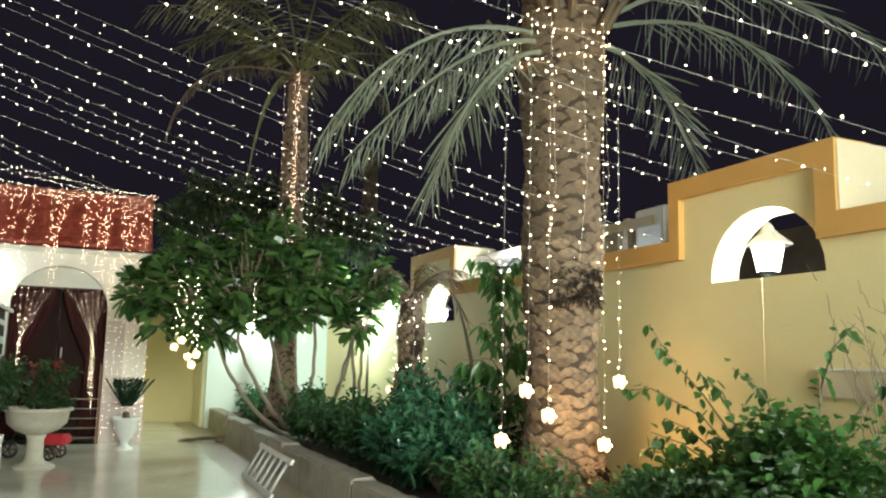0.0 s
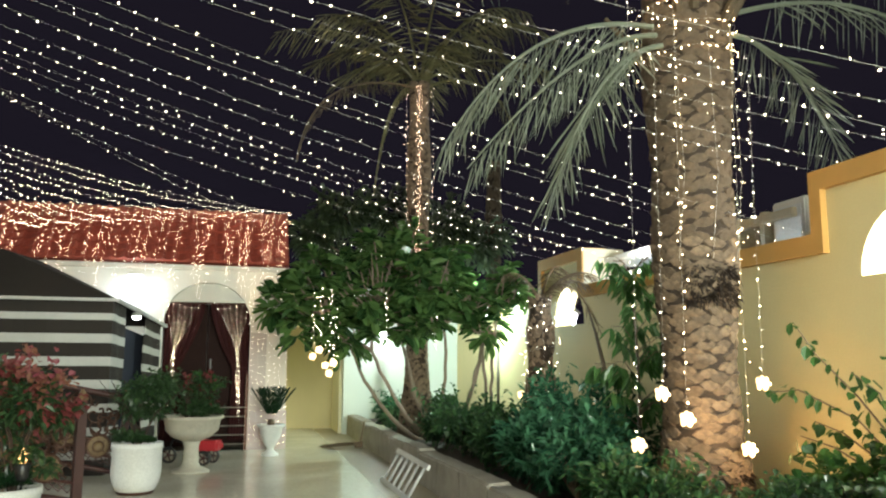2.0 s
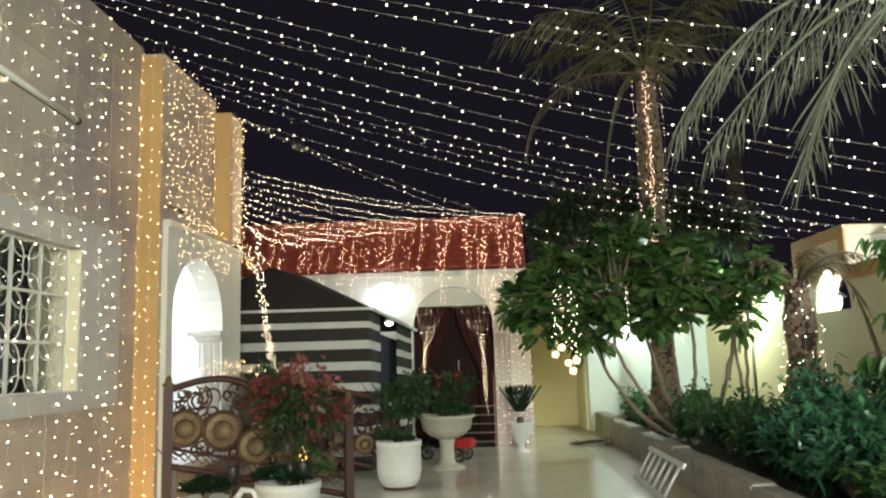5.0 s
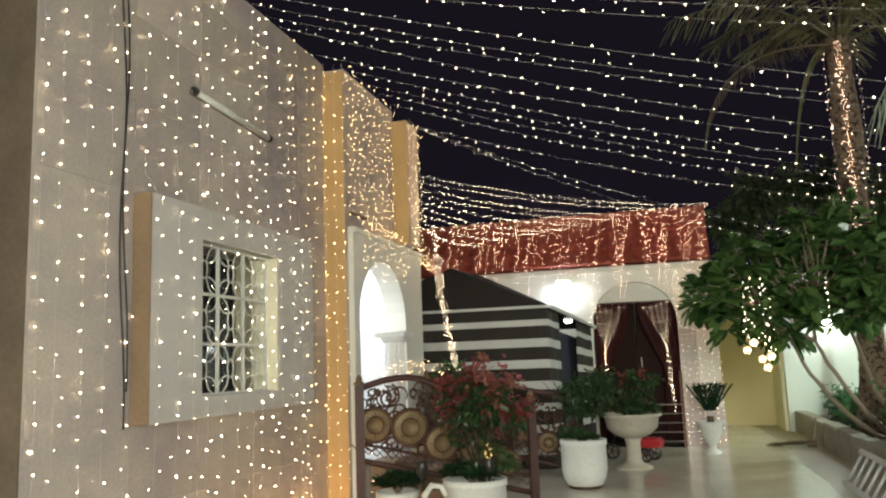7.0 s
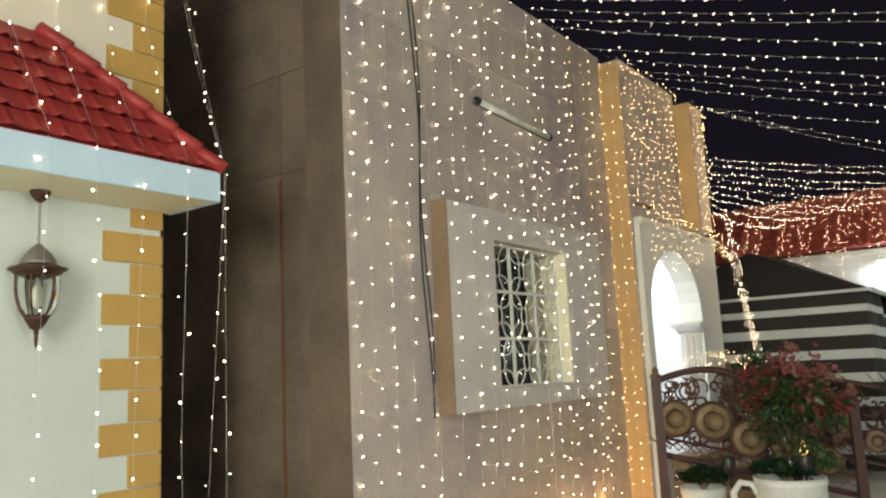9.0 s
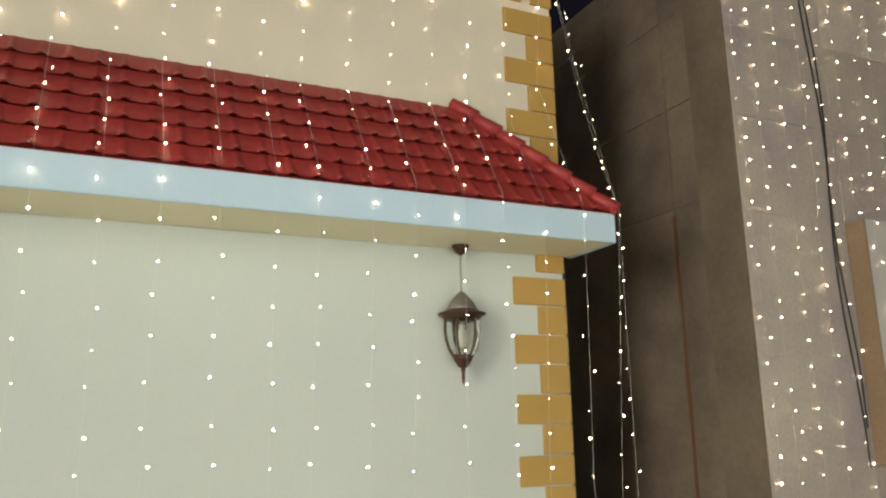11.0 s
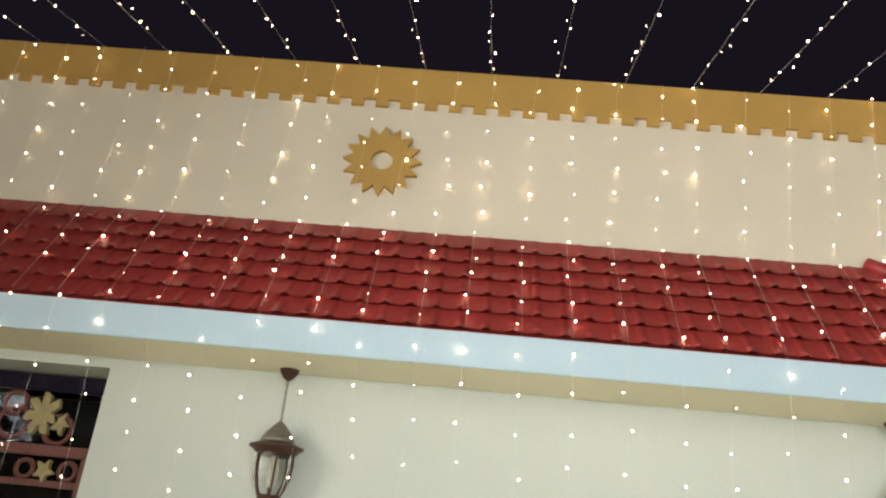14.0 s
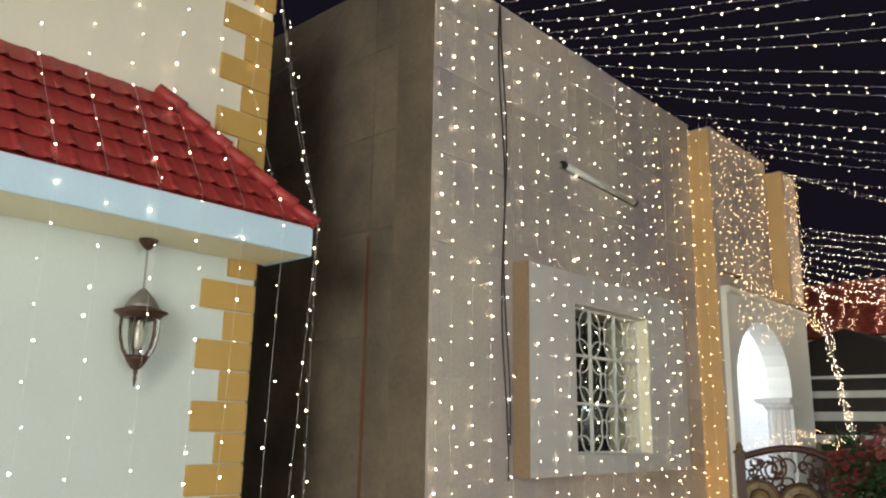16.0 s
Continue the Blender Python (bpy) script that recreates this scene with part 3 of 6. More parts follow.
def palm_trunk(tree, foot, top, r0, r1, rows, around, material, near=None):
    """Trunk core with spiralling leaf bases; those inside the near sector are single parts."""
    foot, top = Vector(foot), Vector(top)
    h = top.z - foot.z
    bm = bmesh.new()
    rings = []
    for i in range(25):
        f = i / 24
        rings.append((r0 + (r1 - r0) * f + 0.10 * max(0, 0.12 - f) / 0.12 + 0.02 * math.sin(f * 19), h * f))
    lathe(rings, 20, bm=bm)
    for v in bm.verts:
        v.co.xy += (top - foot).xy * (v.co.z / h)
        v.co += 0.02 * noise.noise_vector(v.co * 5)
    # dark core puts shade into the gaps between the leaf bases
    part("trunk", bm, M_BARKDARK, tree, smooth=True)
    shared, rest = to_mesh("leaf_base", scale_mesh(), material), bmesh.new()
    for k in range(rows):
        f = (k + 0.5) / rows
        r = r0 + (r1 - r0) * f + 0.10 * max(0, 0.12 - f) / 0.12 + 0.02 * math.sin(f * 19) - 0.004
        size = (math.tau * r / around) / 0.155
        for j in range(around):
            a = math.tau * (j + 0.5 * (k % 2)) / around + RNG.normal() * 0.07
            m = Matrix.Translation(((top.x - foot.x) * f + r * math.cos(a), (top.y - foot.y) * f + r * math.sin(a), h * f + RNG.normal() * 0.014)) @ pose(0, 0, 0, RNG.normal() * 9, RNG.normal() * 8, math.degrees(a)) @ Matrix.Diagonal((0.95 * size * (0.45 + 0.6 * RNG.random()), size * (0.86 + 0.18 * RNG.random()), 2 * h / rows / 0.10 * (0.82 + 0.2 * RNG.random()), 1))
            if near and h * f < 2.2 and abs((a - near + math.pi) % math.tau - math.pi) < 1.45:
                mesh_part("leaf_base", shared, tree, m=m)
            else:
                tmp = scale_mesh()
                bmesh.ops.transform(tmp, matrix=m, verts=tmp.verts)
                me = bpy.data.meshes.new("t")
                tmp.to_mesh(me)
                tmp.free()
                rest.from_mesh(me)
                bpy.data.meshes.remove(me)
    part("leaf_base_cover", rest, material, tree, kind="stuff")


def big_palm():
    tree = thing("date_palm", (3.375, 5.2, 0.28), "tall date palm with a rough diamond-patterned trunk wound in lights", "palm tree")
    palm_trunk(tree, (0, 0, 0), (-0.03, 0, 4.95), 0.288, 0.372, 90, 10, M_BARK, near=math.radians(240))
    # three drooping fronds over the yard, three over the wall, the rest rising out above
    for pts, size, more in ((((-0.45, -0.20, 4.02), (-1.62, -0.25, 4.05), (-2.32, -0.30, 2.78)), 0.46, {}),
                            (((-0.48, -0.30, 3.90), (-1.15, -0.32, 3.85), (-2.15, -0.42, 2.62)), 0.42, dict(hang=0.9)),
                            (((-0.50, -0.42, 3.76), (-1.12, -0.48, 3.62), (-1.50, -0.50, 2.45)), 0.50, dict(hang=0.45)),
                            (((0.50, 0.10, 4.18), (1.25, 0.10, 4.15), (1.66, 0.12, 3.05)), 0.46, {}),
                            (((0.45, -0.10, 4.30), (2.30, -0.10, 4.95), (3.25, -0.12, 3.62)), 0.40, dict(hang=0.7)),
                            (((0.35, -0.30, 4.32), (2.10, -0.32, 5.50), (4.30, -0.40, 4.30)), 0.46, dict(hang=0.6))):
        add_frond(tree, pts, size, **more)
    for i in range(16):
        a = math.radians(i * 137.5 + 40)
        reach, rise = 1.7 + 0.9 * RNG.random(), 1.2 + 1.3 * RNG.random()
        u = Vector((math.cos(a), math.sin(a), 0))
        add_frond(tree, (u * 0.30 + Vector((0, 0, 4.5)), u * reach * 0.55 + Vector((0, 0, 4.9 + rise)), u * reach * 1.4 + Vector((0, 0, 4.7 + 0.7 * rise))), 0.44)
    # stubs of old stalks round the head
    for i in range(12):
        a = math.tau * i / 12 + 0.2 * RNG.normal()
        u = Vector((math.cos(a), math.sin(a), 0))
        bm = bmesh.new()
        z = 3.75 + 0.9 * RNG.random()
        tube(bm, [u * 0.36 + Vector((0, 0, z)), u * 0.50 + Vector((0, 0, z + 0.22)), u * (0.66 + 0.1 * RNG.random()) + Vector((0, 0, z + 0.50))], 0.045, 6, 0.020)
        part("stalk_stub", bm, L_DRY, tree, "cut dry leaf stalk")
    # dark root fibre breaking out of the bark
    for z0, z1, a0, a1, n in ((1.68, 1.98, 222, 300, 420), (0.0, 0.36, 190, 320, 700)):
        a, z = np.radians(RNG.uniform(a0, a1, n)), RNG.uniform(z0, z1, n)
        r = 0.325 + 0.03 * RNG.random(n)
        base = np.stack([r * np.cos(a), r * np.sin(a), z], 1)
        dirs = np.stack([0.5 * np.cos(a), 0.5 * np.sin(a), -0.2 + 0.6 * RNG.normal(size=n)], 1) + 0.4 * RNG.normal(size=(n, 3))
        mesh_part("root_fibre", leaf_mesh("root_fibre", base, dirs, 0.075, 0.013, M_BARKDARK, 0.4, 0.2), tree, "dark fibrous roots on the bark", kind="stuff")


def second_palm():
    tree = thing("date_palm", (2.45, 11.94, 0.28), "slender date palm behind the leafy tree, trunk wrapped in amber lights", "palm tree")
    palm_trunk(tree, (0, 0, 0), (0.0, 0, 5.9), 0.20, 0.17, 92, 10, M_BARK)
    for i in range(15):
        a = math.radians(i * 137.5)
        reach, rise = 1.3 + 0.6 * RNG.random(), 0.5 + 1.3 * RNG.random()
        u = Vector((math.cos(a), math.sin(a), 0))
        add_frond(tree, (u * 0.1 + Vector((0, 0, 5.95)), u * reach * 0.6 + Vector((0, 0, 6.1 + rise)), u * reach * 1.35 + Vector((0, 0, 5.75 + 0.75 * rise))), 0.50, L_FARPALM, width=0.017, pairs=34)
    add_frond(tree, ((-0.1, -0.2, 5.75), (-1.85, -0.35, 5.95), (-2.05, -0.35, 4.35)), 0.20, L_DRY, "hanging dry brown frond", hang=1.3)
    add_frond(tree, ((-0.1, 0.1, 5.85), (-0.55, 0.1, 5.85), (-0.75, 0.1, 3.9)), 0.16, L_FARPALM, "hanging dry brown frond", hang=1.5)
    add_frond(tree, ((0.1, 0.1, 5.85), (1.15, 0.1, 6.5), (1.75, 0.1, 5.3)), 0.3, L_FARPALM, ragged=0.4)


def small_palm():
    tree = thing("short_palm", (3.52, 9.2, 0.28), "short young palm with a rough trunk wound in lights", "palm tree")
    palm_trunk(tree, (0, 0, 0), (0.0, 0, 2.05), 0.20, 0.16, 34, 10, M_BARK)
    for end, lift in (((1.0, -0.35, 1.75), 0.5), ((1.15, 0.1, 2.15), 0.55), ((-0.45, 0.15, 2.35), 0.35), ((0.55, -0.7, 1.55), 0.45), ((0.5, 0.4, 2.5), 0.5), ((0.85, -0.55, 2.1), 0.55)):
        add_frond(tree, ((0, 0, 2.0), (end[0] * 0.5, end[1] * 0.5, 2.15 + lift), end), 0.20, L_DRY, "arching dry frond", pairs=34, hang=0.4, ragged=0.35)


big_palm()
second_palm()
small_palm()


def frangipani():
    """Wide broad-leaved tree with several leaning stems and rosettes of large leaves."""
    tree = thing("broad_leaved_tree", (2.55, 11.0, 0.28), "spreading tree with large glossy dark green leaves, lit from behind", "tree")
    stems = [((-0.08, 0, 0), (-1.05, -0.3, 1.35)), ((0.05, 0.1, 0), (-0.55, 0.2, 1.6)), ((0.1, 0, 0), (0.05, -0.3, 1.75)), ((0.2, 0.1, 0), (0.75, 0.1, 1.55)), ((-0.15, 0.3, 0), (-1.30, 0.3, 1.45)), ((0.75, 0.1, 0), (0.62, -0.3, 1.45)), ((0.85, 0.0, 0), (0.80, -0.3, 1.5)), ((0.3, 0.2, 0), (0.95, 0.4, 1.75))]
    ends = []
    for a, b in stems:
        bm = bmesh.new()
        a, b = Vector(a), Vector(b)
        mid = Vector((a.x * 0.45 + b.x * 0.55, a.y * 0.5 + b.y * 0.5, b.z * 0.26)) + Vector(RNG.normal(size=3) * 0.07)
        pts = [a * (1 - f) ** 2 + mid * 2 * f * (1 - f) + b * f * f for f in np.linspace(0, 1, 12)]
        tube(bm, [p + Vector(RNG.normal(size=3)) * 0.012 for p in pts], 0.036, 8, 0.022)
        part("stem", bm, M_BARK2, tree, smooth=True)
        ends.append(pts[-1])
    blobs = [((-1.95, -0.35, 1.95), (0.60, 0.6, 0.50)), ((-2.35, -0.1, 1.98), (0.40, 0.5, 0.36)), ((-1.05, -0.5, 2.20), (0.80, 0.7, 0.70)), ((-0.38, -0.5, 2.20), (0.62, 0.7, 0.70)),
             ((0.0, -0.30, 2.55), (0.30, 0.4, 0.36)), ((0.95, -0.35, 2.36), (0.50, 0.4, 0.34)), ((0.45, -0.5, 2.05), (0.4, 0.4, 0.3)), ((-1.5, -0.5, 1.62), (0.45, 0.4, 0.26)), ((-0.55, -0.6, 1.72), (0.55, 0.4, 0.26)),
             ((0.68, -0.35, 1.72), (0.38, 0.35, 0.20)), ((-0.6, 0.2, 2.85), (0.95, 0.5, 0.42)), ((-1.7, 0.1, 2.55), (0.5, 0.5, 0.3)), ((1.10, 2.35, 2.50), (0.30, 0.3, 0.36)), ((0.72, 2.30, 2.80), (0.42, 0.35, 0.34))]
    bm = bmesh.new()
    base, dirs, lens = [], [], []
    for c, rad in blobs:
        pts, d = clump_points(int(31 * rad[0] * rad[2] / 0.3) + 4, c, rad, 0.40)
        near = min(ends, key=lambda e: (e - Vector(c)).length)
        fork = near.lerp(Vector(c), 0.55)
        tube(bm, [near, fork], 0.028, 6, 0.02)
        for p, q in zip(pts, d):
            p = Vector(p)
            tube(bm, [fork, fork.lerp(p, 0.55) + Vector((0.05 * RNG.normal(), 0.05 * RNG.normal(), -0.04)), p], 0.016, 5, 0.009)
            turn, n = RNG.random() * math.tau, int(RNG.integers(8, 13))
            axis = np.array([0.0, 0.0, 0.45]) + 0.9 * q + 0.45 * RNG.normal(size=3)
            for k in range(n):
                a = turn + 2.4 * k
                e = np.array([math.cos(a), math.sin(a), 0.0]) * (0.9 - 0.05 * k) + axis * (0.05 + 0.09 * k) + 0.22 * RNG.normal(size=3)
                base.append(np.array(p) + axis * 0.006 * k)
                dirs.append(e)
                lens.append(0.18 + 0.13 * RNG.random())
    part("branchwork", bm, M_BARK2, tree, kind="stuff")
    lens = np.array(lens)
    mesh_part("crown", leaf_mesh("crown", base, dirs, lens, lens * 0.46, L_TREE, 0.34, 0.12, ((0.15, 0.16), (0.45, 0.36), (0.75, 0.50), (0.93, 0.34))), tree, kind="stuff")


frangipani()


def bush(name, at, radii, n, leaf, size, label, material2=None, wide=0.42):
    b = thing(name, at, label, "bush", "planting bed bushes")
    bm = bmesh.new()
    for i in range(9):
        tube(bm, [(0, 0, 0), (radii[0] * 0.5 * RNG.normal() * 0.6, radii[1] * 0.5 * RNG.normal() * 0.6, radii[2] * 1.1)], 0.014, 5, 0.005)
    part("twig_cluster", bm, M_BARK2, b, kind="stuff")
    base, dirs = [], []
    for k in range(7):
        off = RNG.normal(size=3) * np.array(radii) * 0.45
        c = np.array([off[0], off[1], radii[2] * 0.9 + off[2] * 0.7])
        p, d = clump_points(n // 7, c, np.array(radii) * (0.5 + 0.25 * RNG.random()), 0.3)
        d[:, 2] += 0.5
        base.append(p), dirs.append(d + 0.5 * RNG.normal(size=d.shape))
    for k in range(16 if name == "bush" else 0):
        a, tall = math.tau * RNG.random(), radii[2] * (1.3 + 0.9 * RNG.random())
        f = np.linspace(0.35, 1, 14)[:, None]
        foot = np.array([radii[0] * 0.7 * RNG.normal() * 0.6, radii[1] * 0.7 * RNG.normal() * 0.6, 0])
        p = foot + f * np.array([0.18 * math.cos(a), 0.18 * math.sin(a), tall])
        base.append(p), dirs.append(np.array([0, 0, 0.35]) + RNG.normal(size=p.shape))
    base, dirs = np.concatenate(base), np.concatenate(dirs)
    if name == "pot_plant":
        base[:, 2] = np.maximum(base[:, 2], 0.06 + 0.04 * RNG.random(len(base)))
        dirs[:, 2] = np.abs(dirs[:, 2]) + 0.25
    base[:, 2] = np.maximum(base[:, 2], 0.02)
    lens = size * (0.6 + 0.7 * RNG.random(len(base)))
    mesh_part("foliage", leaf_mesh("foliage", base, dirs, lens, lens * wide, leaf, 0.3, 0.12), b, kind="stuff")
    return b


for at, rad, leaf, n, size, wide, label in (
        ((2.55, 4.5, 0.3), (0.50, 0.6, 0.26), L_BUSH, 1900, 0.09, 0.40, "low dark green bush at the kerb beside the palm"),
        ((2.55, 5.9, 0.3), (0.45, 0.6, 0.36), L_BLUE, 1800, 0.12, 0.30, "bush with cool light from above put into its bluish green"),
        ((2.75, 6.9, 0.3), (0.55, 0.6, 0.48), L_BLUE, 2200, 0.14, 0.28, "tall blue-green leafy shrub"),
        ((2.55, 7.9, 0.3), (0.45, 0.6, 0.40), L_BUSH, 1900, 0.09, 0.40, "dense dark green bush behind the kerb"),
        ((2.6, 9.0, 0.3), (0.5, 0.6, 0.40), L_BUSH, 1900, 0.09, 0.40, "dense dark bush under the tree"),
        ((2.5, 10.2, 0.3), (0.45, 0.6, 0.40), L_BUSH, 1700, 0.10, 0.35, "shaded dark green bush"),
        ((2.6, 12.6, 0.3), (0.4, 0.8, 0.3), L_BUSH, 1400, 0.12, 0.25, "spiky green plants along the kerb"),
        ((2.5, 14.3, 0.3), (0.4, 0.8, 0.3), L_BLUE, 1200, 0.14, 0.22, "spiky green plants at the end of the bed"),
        ((3.75, 6.9, 0.3), (0.3, 0.5, 0.45), L_BUSH, 900, 0.10, 0.35, "dark bush against the yellow wall"),
        ((3.3, 8.0, 0.3), (0.5, 0.5, 0.55), L_BLUE, 1500, 0.12, 0.32, "leafy green shrub before the short palm"),
        ((3.0, 3.6, 0.3), (0.55, 0.5, 0.24), L_BUSH, 1800, 0.07, 0.45, "low bush with small dark leaves")):
    bush("bush", at, rad, int(n * 1.25), leaf, size * 0.92, label, wide=wide * 1.12)


def vine():
    """Climbing shrub with bright heart-shaped leaves and long arching shoots before the wall."""
    v = thing("climbing_shrub", (3.55, 3.3, 0.3), "bright green heart-leaved climbing shrub spreading over the yellow wall", "shrub")
    base, dirs = [], []
    for c, rad, n in (((0.05, -0.3, 0.42), (0.5, 0.7, 0.42), 1900), ((-0.1, 0.35, 0.32), (0.45, 0.5, 0.30), 800), ((-0.2, -0.9, 0.45), (0.55, 0.6, 0.5), 1100), ((0.15, -0.2, 0.72), (0.3, 0.5, 0.26), 450)):
        p, d = clump_points(n, c, rad, 0.4)
        base.append(p), dirs.append(d + np.array([-0.4, -0.6, 0.1]) + 0.5 * RNG.normal(size=d.shape))
    shoots = [[(0.2, 0.1, 0.5), (0.3, 0.7, 0.95), (0.3, 1.1, 1.25), (0.32, 1.35, 1.50)], [(0.1, 0.1, 0.5), (0.2, 0.6, 0.8), (0.25, 1.25, 0.98), (0.2, 1.5, 0.95)], [(0, 0, 0.4), (0.0, 0.6, 0.62), (0.05, 1.0, 0.66)],
              [(0.2, -0.4, 0.7), (0.3, -0.35, 1.05), (0.3, -0.45, 1.3), (0.3, -0.62, 1.45)], [(0.1, -0.5, 0.7), (0.2, -0.9, 1.1), (0.2, -1.1, 1.25)], [(0.1, 0.2, 0.5), (0.2, 0.75, 0.7), (0.3, 1.15, 0.75)], [(0.15, 0.1, 0.5), (0.3, 0.5, 0.98), (0.3, 0.75, 1.12)], [(0.1, 0.2, 0.4), (0.1, 0.8, 0.52), (0.12, 1.2, 0.5)], [(0.2, -0.2, 0.7), (0.3, 0.15, 1.02), (0.3, 0.4, 1.16)]]
    bm = bmesh.new()
    for pts in shoots:
        tube(bm, pts, 0.009, 5, 0.004)
        for a, b in zip(pts, pts[1:]):
            k = 9
            f = np.linspace(0, 1, k)[:, None]
            p = np.array(a) * (1 - f) + np.array(b) * f
            base.append(p + 0.02 * RNG.normal(size=p.shape)), dirs.append(np.array([-0.5, -0.4, -0.5]) + 0.7 * RNG.normal(size=p.shape))
    part("branchwork", bm, M_BARK2, v, kind="stuff")
    base, dirs = np.concatenate(base), np.concatenate(dirs)
    lens = 0.084 * (0.6 + 0.7 * RNG.random(len(base)))
    mesh_part("foliage", leaf_mesh("foliage", base, dirs, lens, lens * 0.78, L_VINE, 0.35, 0.1), v, kind="stuff")


vine()


def sapling():
    """Upright young tree with drooping feathered leaves beside the palm."""
    s = thing("sapling", (3.5, 6.55, 0.3), "slender young tree with drooping pointed leaves beside the palm", "tree")
    bm = bmesh.new()
    base, dirs = [], []
    tube(bm, [(0, 0, 0), (0.03, 0, 0.9), (0, 0.02, 2.1)], 0.022, 6, 0.01)
    part("stem", bm, M_BARK2, s, smooth=True)
    bm = bmesh.new()
    for i in range(42):
        z, a = 0.55 + 1.65 * RNG.random(), math.tau * RNG.random()
        e = Vector((0.42 * math.cos(a), 0.42 * math.sin(a), z + 0.12))
        tube(bm, [(0, 0, z - 0.05), e * 0.5 + Vector((0, 0, z * 0.5 + 0.06)), e], 0.006, 4, 0.003)
        for k in range(6):
            f = 0.25 + 0.75 * k / 5
            for sd in (-1, 1):
                base.append((e.x * f, e.y * f, z + 0.10 * f))
                dirs.append((math.cos(a + sd * 0.9) + 0.3 * RNG.normal(), math.sin(a + sd * 0.9) + 0.3 * RNG.normal(), -0.9 + 0.35 * RNG.normal()))
    part("branchwork", bm, M_BARK2, s, kind="stuff")
    mesh_part("foliage", leaf_mesh("foliage", base, dirs, 0.15, 0.055, L_SAPLING, 0.4, 0.1), s, kind="stuff")
    bm = bmesh.new()
    r = thing("hanging_root", (4.0, 8.35, 0.3), "bare grey stem curving up the yellow wall", "stem")
    tube(bm, [(0, -0.05, 0), (0.0, -0.08, 0.7), (0.02, 0.0, 1.15), (0.04, 0.25, 1.55), (0.05, 0.5, 1.9)], 0.045, 7, 0.012)
    part("stem", bm, M_BARK2, r, smooth=True)


sapling()


def dry_shrub():
    """Bare grey twigs rising at the garden wall."""
    d = thing("dry_shrub", (4.0, 2.45, 0.3), "bare grey twiggy shrub against the yellow wall", "shrub")
    for k in range(26):
        a = math.tau * RNG.random()
        p, step, pts = Vector((0.08 * math.cos(a), 0.12 * math.sin(a), 0)), Vector((0.03 * math.cos(a), 0.015 * math.sin(a), 0.14 + 0.04 * RNG.random())), []
        bm = bmesh.new()
        for i in range(9):
            pts.append(p.copy())
            p = p + step
            p.x = min(p.x, 0.12)
            step += Vector(RNG.normal(size=3)) * 0.012
            if i > 2:
                e = p + Vector((-0.05 * abs(RNG.normal()), 0.05 * RNG.normal(), 0.08 + 0.05 * RNG.random()))
                tube(bm, [p, (p + e) / 2 + Vector((0, 0, 0.015)), e], 0.003, 4, 0.0015)
        tube(bm, pts, 0.007, 5, 0.002)
        part("twig", bm, M_BARK2, d)


dry_shrub()


def far_trees():
    """Dim foliage and a bare palm trunk rising behind the leafy tree."""
    b = thing("dark_tree", (3.0, 14.6, 0.28), "dim leafy tree behind the slender palm", "tree")
    bm = bmesh.new()
    tube(bm, [(0, 0, 0), (0.1, 0, 1.5), (0, 0.1, 3.2)], 0.09, 7, 0.04)
    part("trunk", bm, M_BARK2, b)
    base, dirs = [], []
    bm = bmesh.new()
    for c, rad in (((-1.5, 0, 4.05), (0.8, 0.5, 0.55)), ((-0.5, 0.1, 4.15), (0.8, 0.5, 0.6)), ((0.55, 0, 3.95), (0.8, 0.5, 0.6)), ((1.3, 0, 3.6), (0.7, 0.5, 0.55)), ((-2.0, 0, 3.6), (0.5, 0.5, 0.5))):
        tube(bm, [(0, 0.05, 2.6), (c[0] * 0.5, 0, c[2] - 0.6), c], 0.035, 5, 0.012)
        p, d = clump_points(420, c, rad, 0.25)
        base.append(p), dirs.append(d + np.array([0, -0.2, -0.1]) + 0.6 * RNG.normal(size=d.shape))
    part("branchwork", bm, M_BARK2, b, kind="stuff")
    mesh_part("crown", leaf_mesh("crown", np.concatenate(base), np.concatenate(dirs), 0.24, 0.085, L_DIM), b, kind="stuff")
    p = thing("bare_palm_trunk", (5.25, 16.6, -0.2), "dim bare palm trunk beyond the garden wall", "palm tree")
    palm_trunk(p, (0, 0, 0), (0.05, 0, 6.3), 0.19, 0.17, 60, 8, M_BARK)


far_trees()

# ---- house fittings ----
SLOPE = (Vector((-3.885, 0, 2.652)) - Vector((AWN_X + 0.004, 0, 3.35)))
S_LEN, S_DIR = SLOPE.length, SLOPE.normalized()
S_UP = Vector((-S_DIR.z, 0, S_DIR.x)) if -S_DIR.z > 0 else Vector((S_DIR.z, 0, -S_DIR.x))


def tile_mesh(wide, long):
    """A rolled roof tile: a flat pan, a round roll, a turned-down lip at its lower end."""
    prof = [(0.0, 0.0), (0.22, -0.003), (0.45, -0.003), (0.62, 0.0), (0.73, 0.013), (0.81, 0.018), (0.89, 0.013), (1.0, 0.0)]
    bm = bmesh.new()
    rows = []
    for d, lift, swell in ((0.0, 0.0, 0.2), (long * 0.7, 0.016, 0.4), (long, 0.024, 1.25), (long - 0.035, 0.002, 0.3)):
        rows.append([bm.verts.new((w * wide, d + (0.3 * h if d > 0.1 else 0), h * swell + lift)) for w, h in prof])
    for a, b in zip(rows, rows[1:]):
        for i in range(len(prof) - 1):
            bm.faces.new((a[i], a[i + 1], b[i + 1], b[i]))
    return bm


def tile_pose(u, d):
    """Places a tile: u along the house, d down the slope."""
    o = Vector((AWN_X + 0.006, u, 3.35)) + S_DIR * d + S_UP * 0.014
    m = Matrix((Vector((0, 1, 0)), S_DIR, S_UP)).transposed().to_4x4()
    return Matrix.Translation(o) @ m


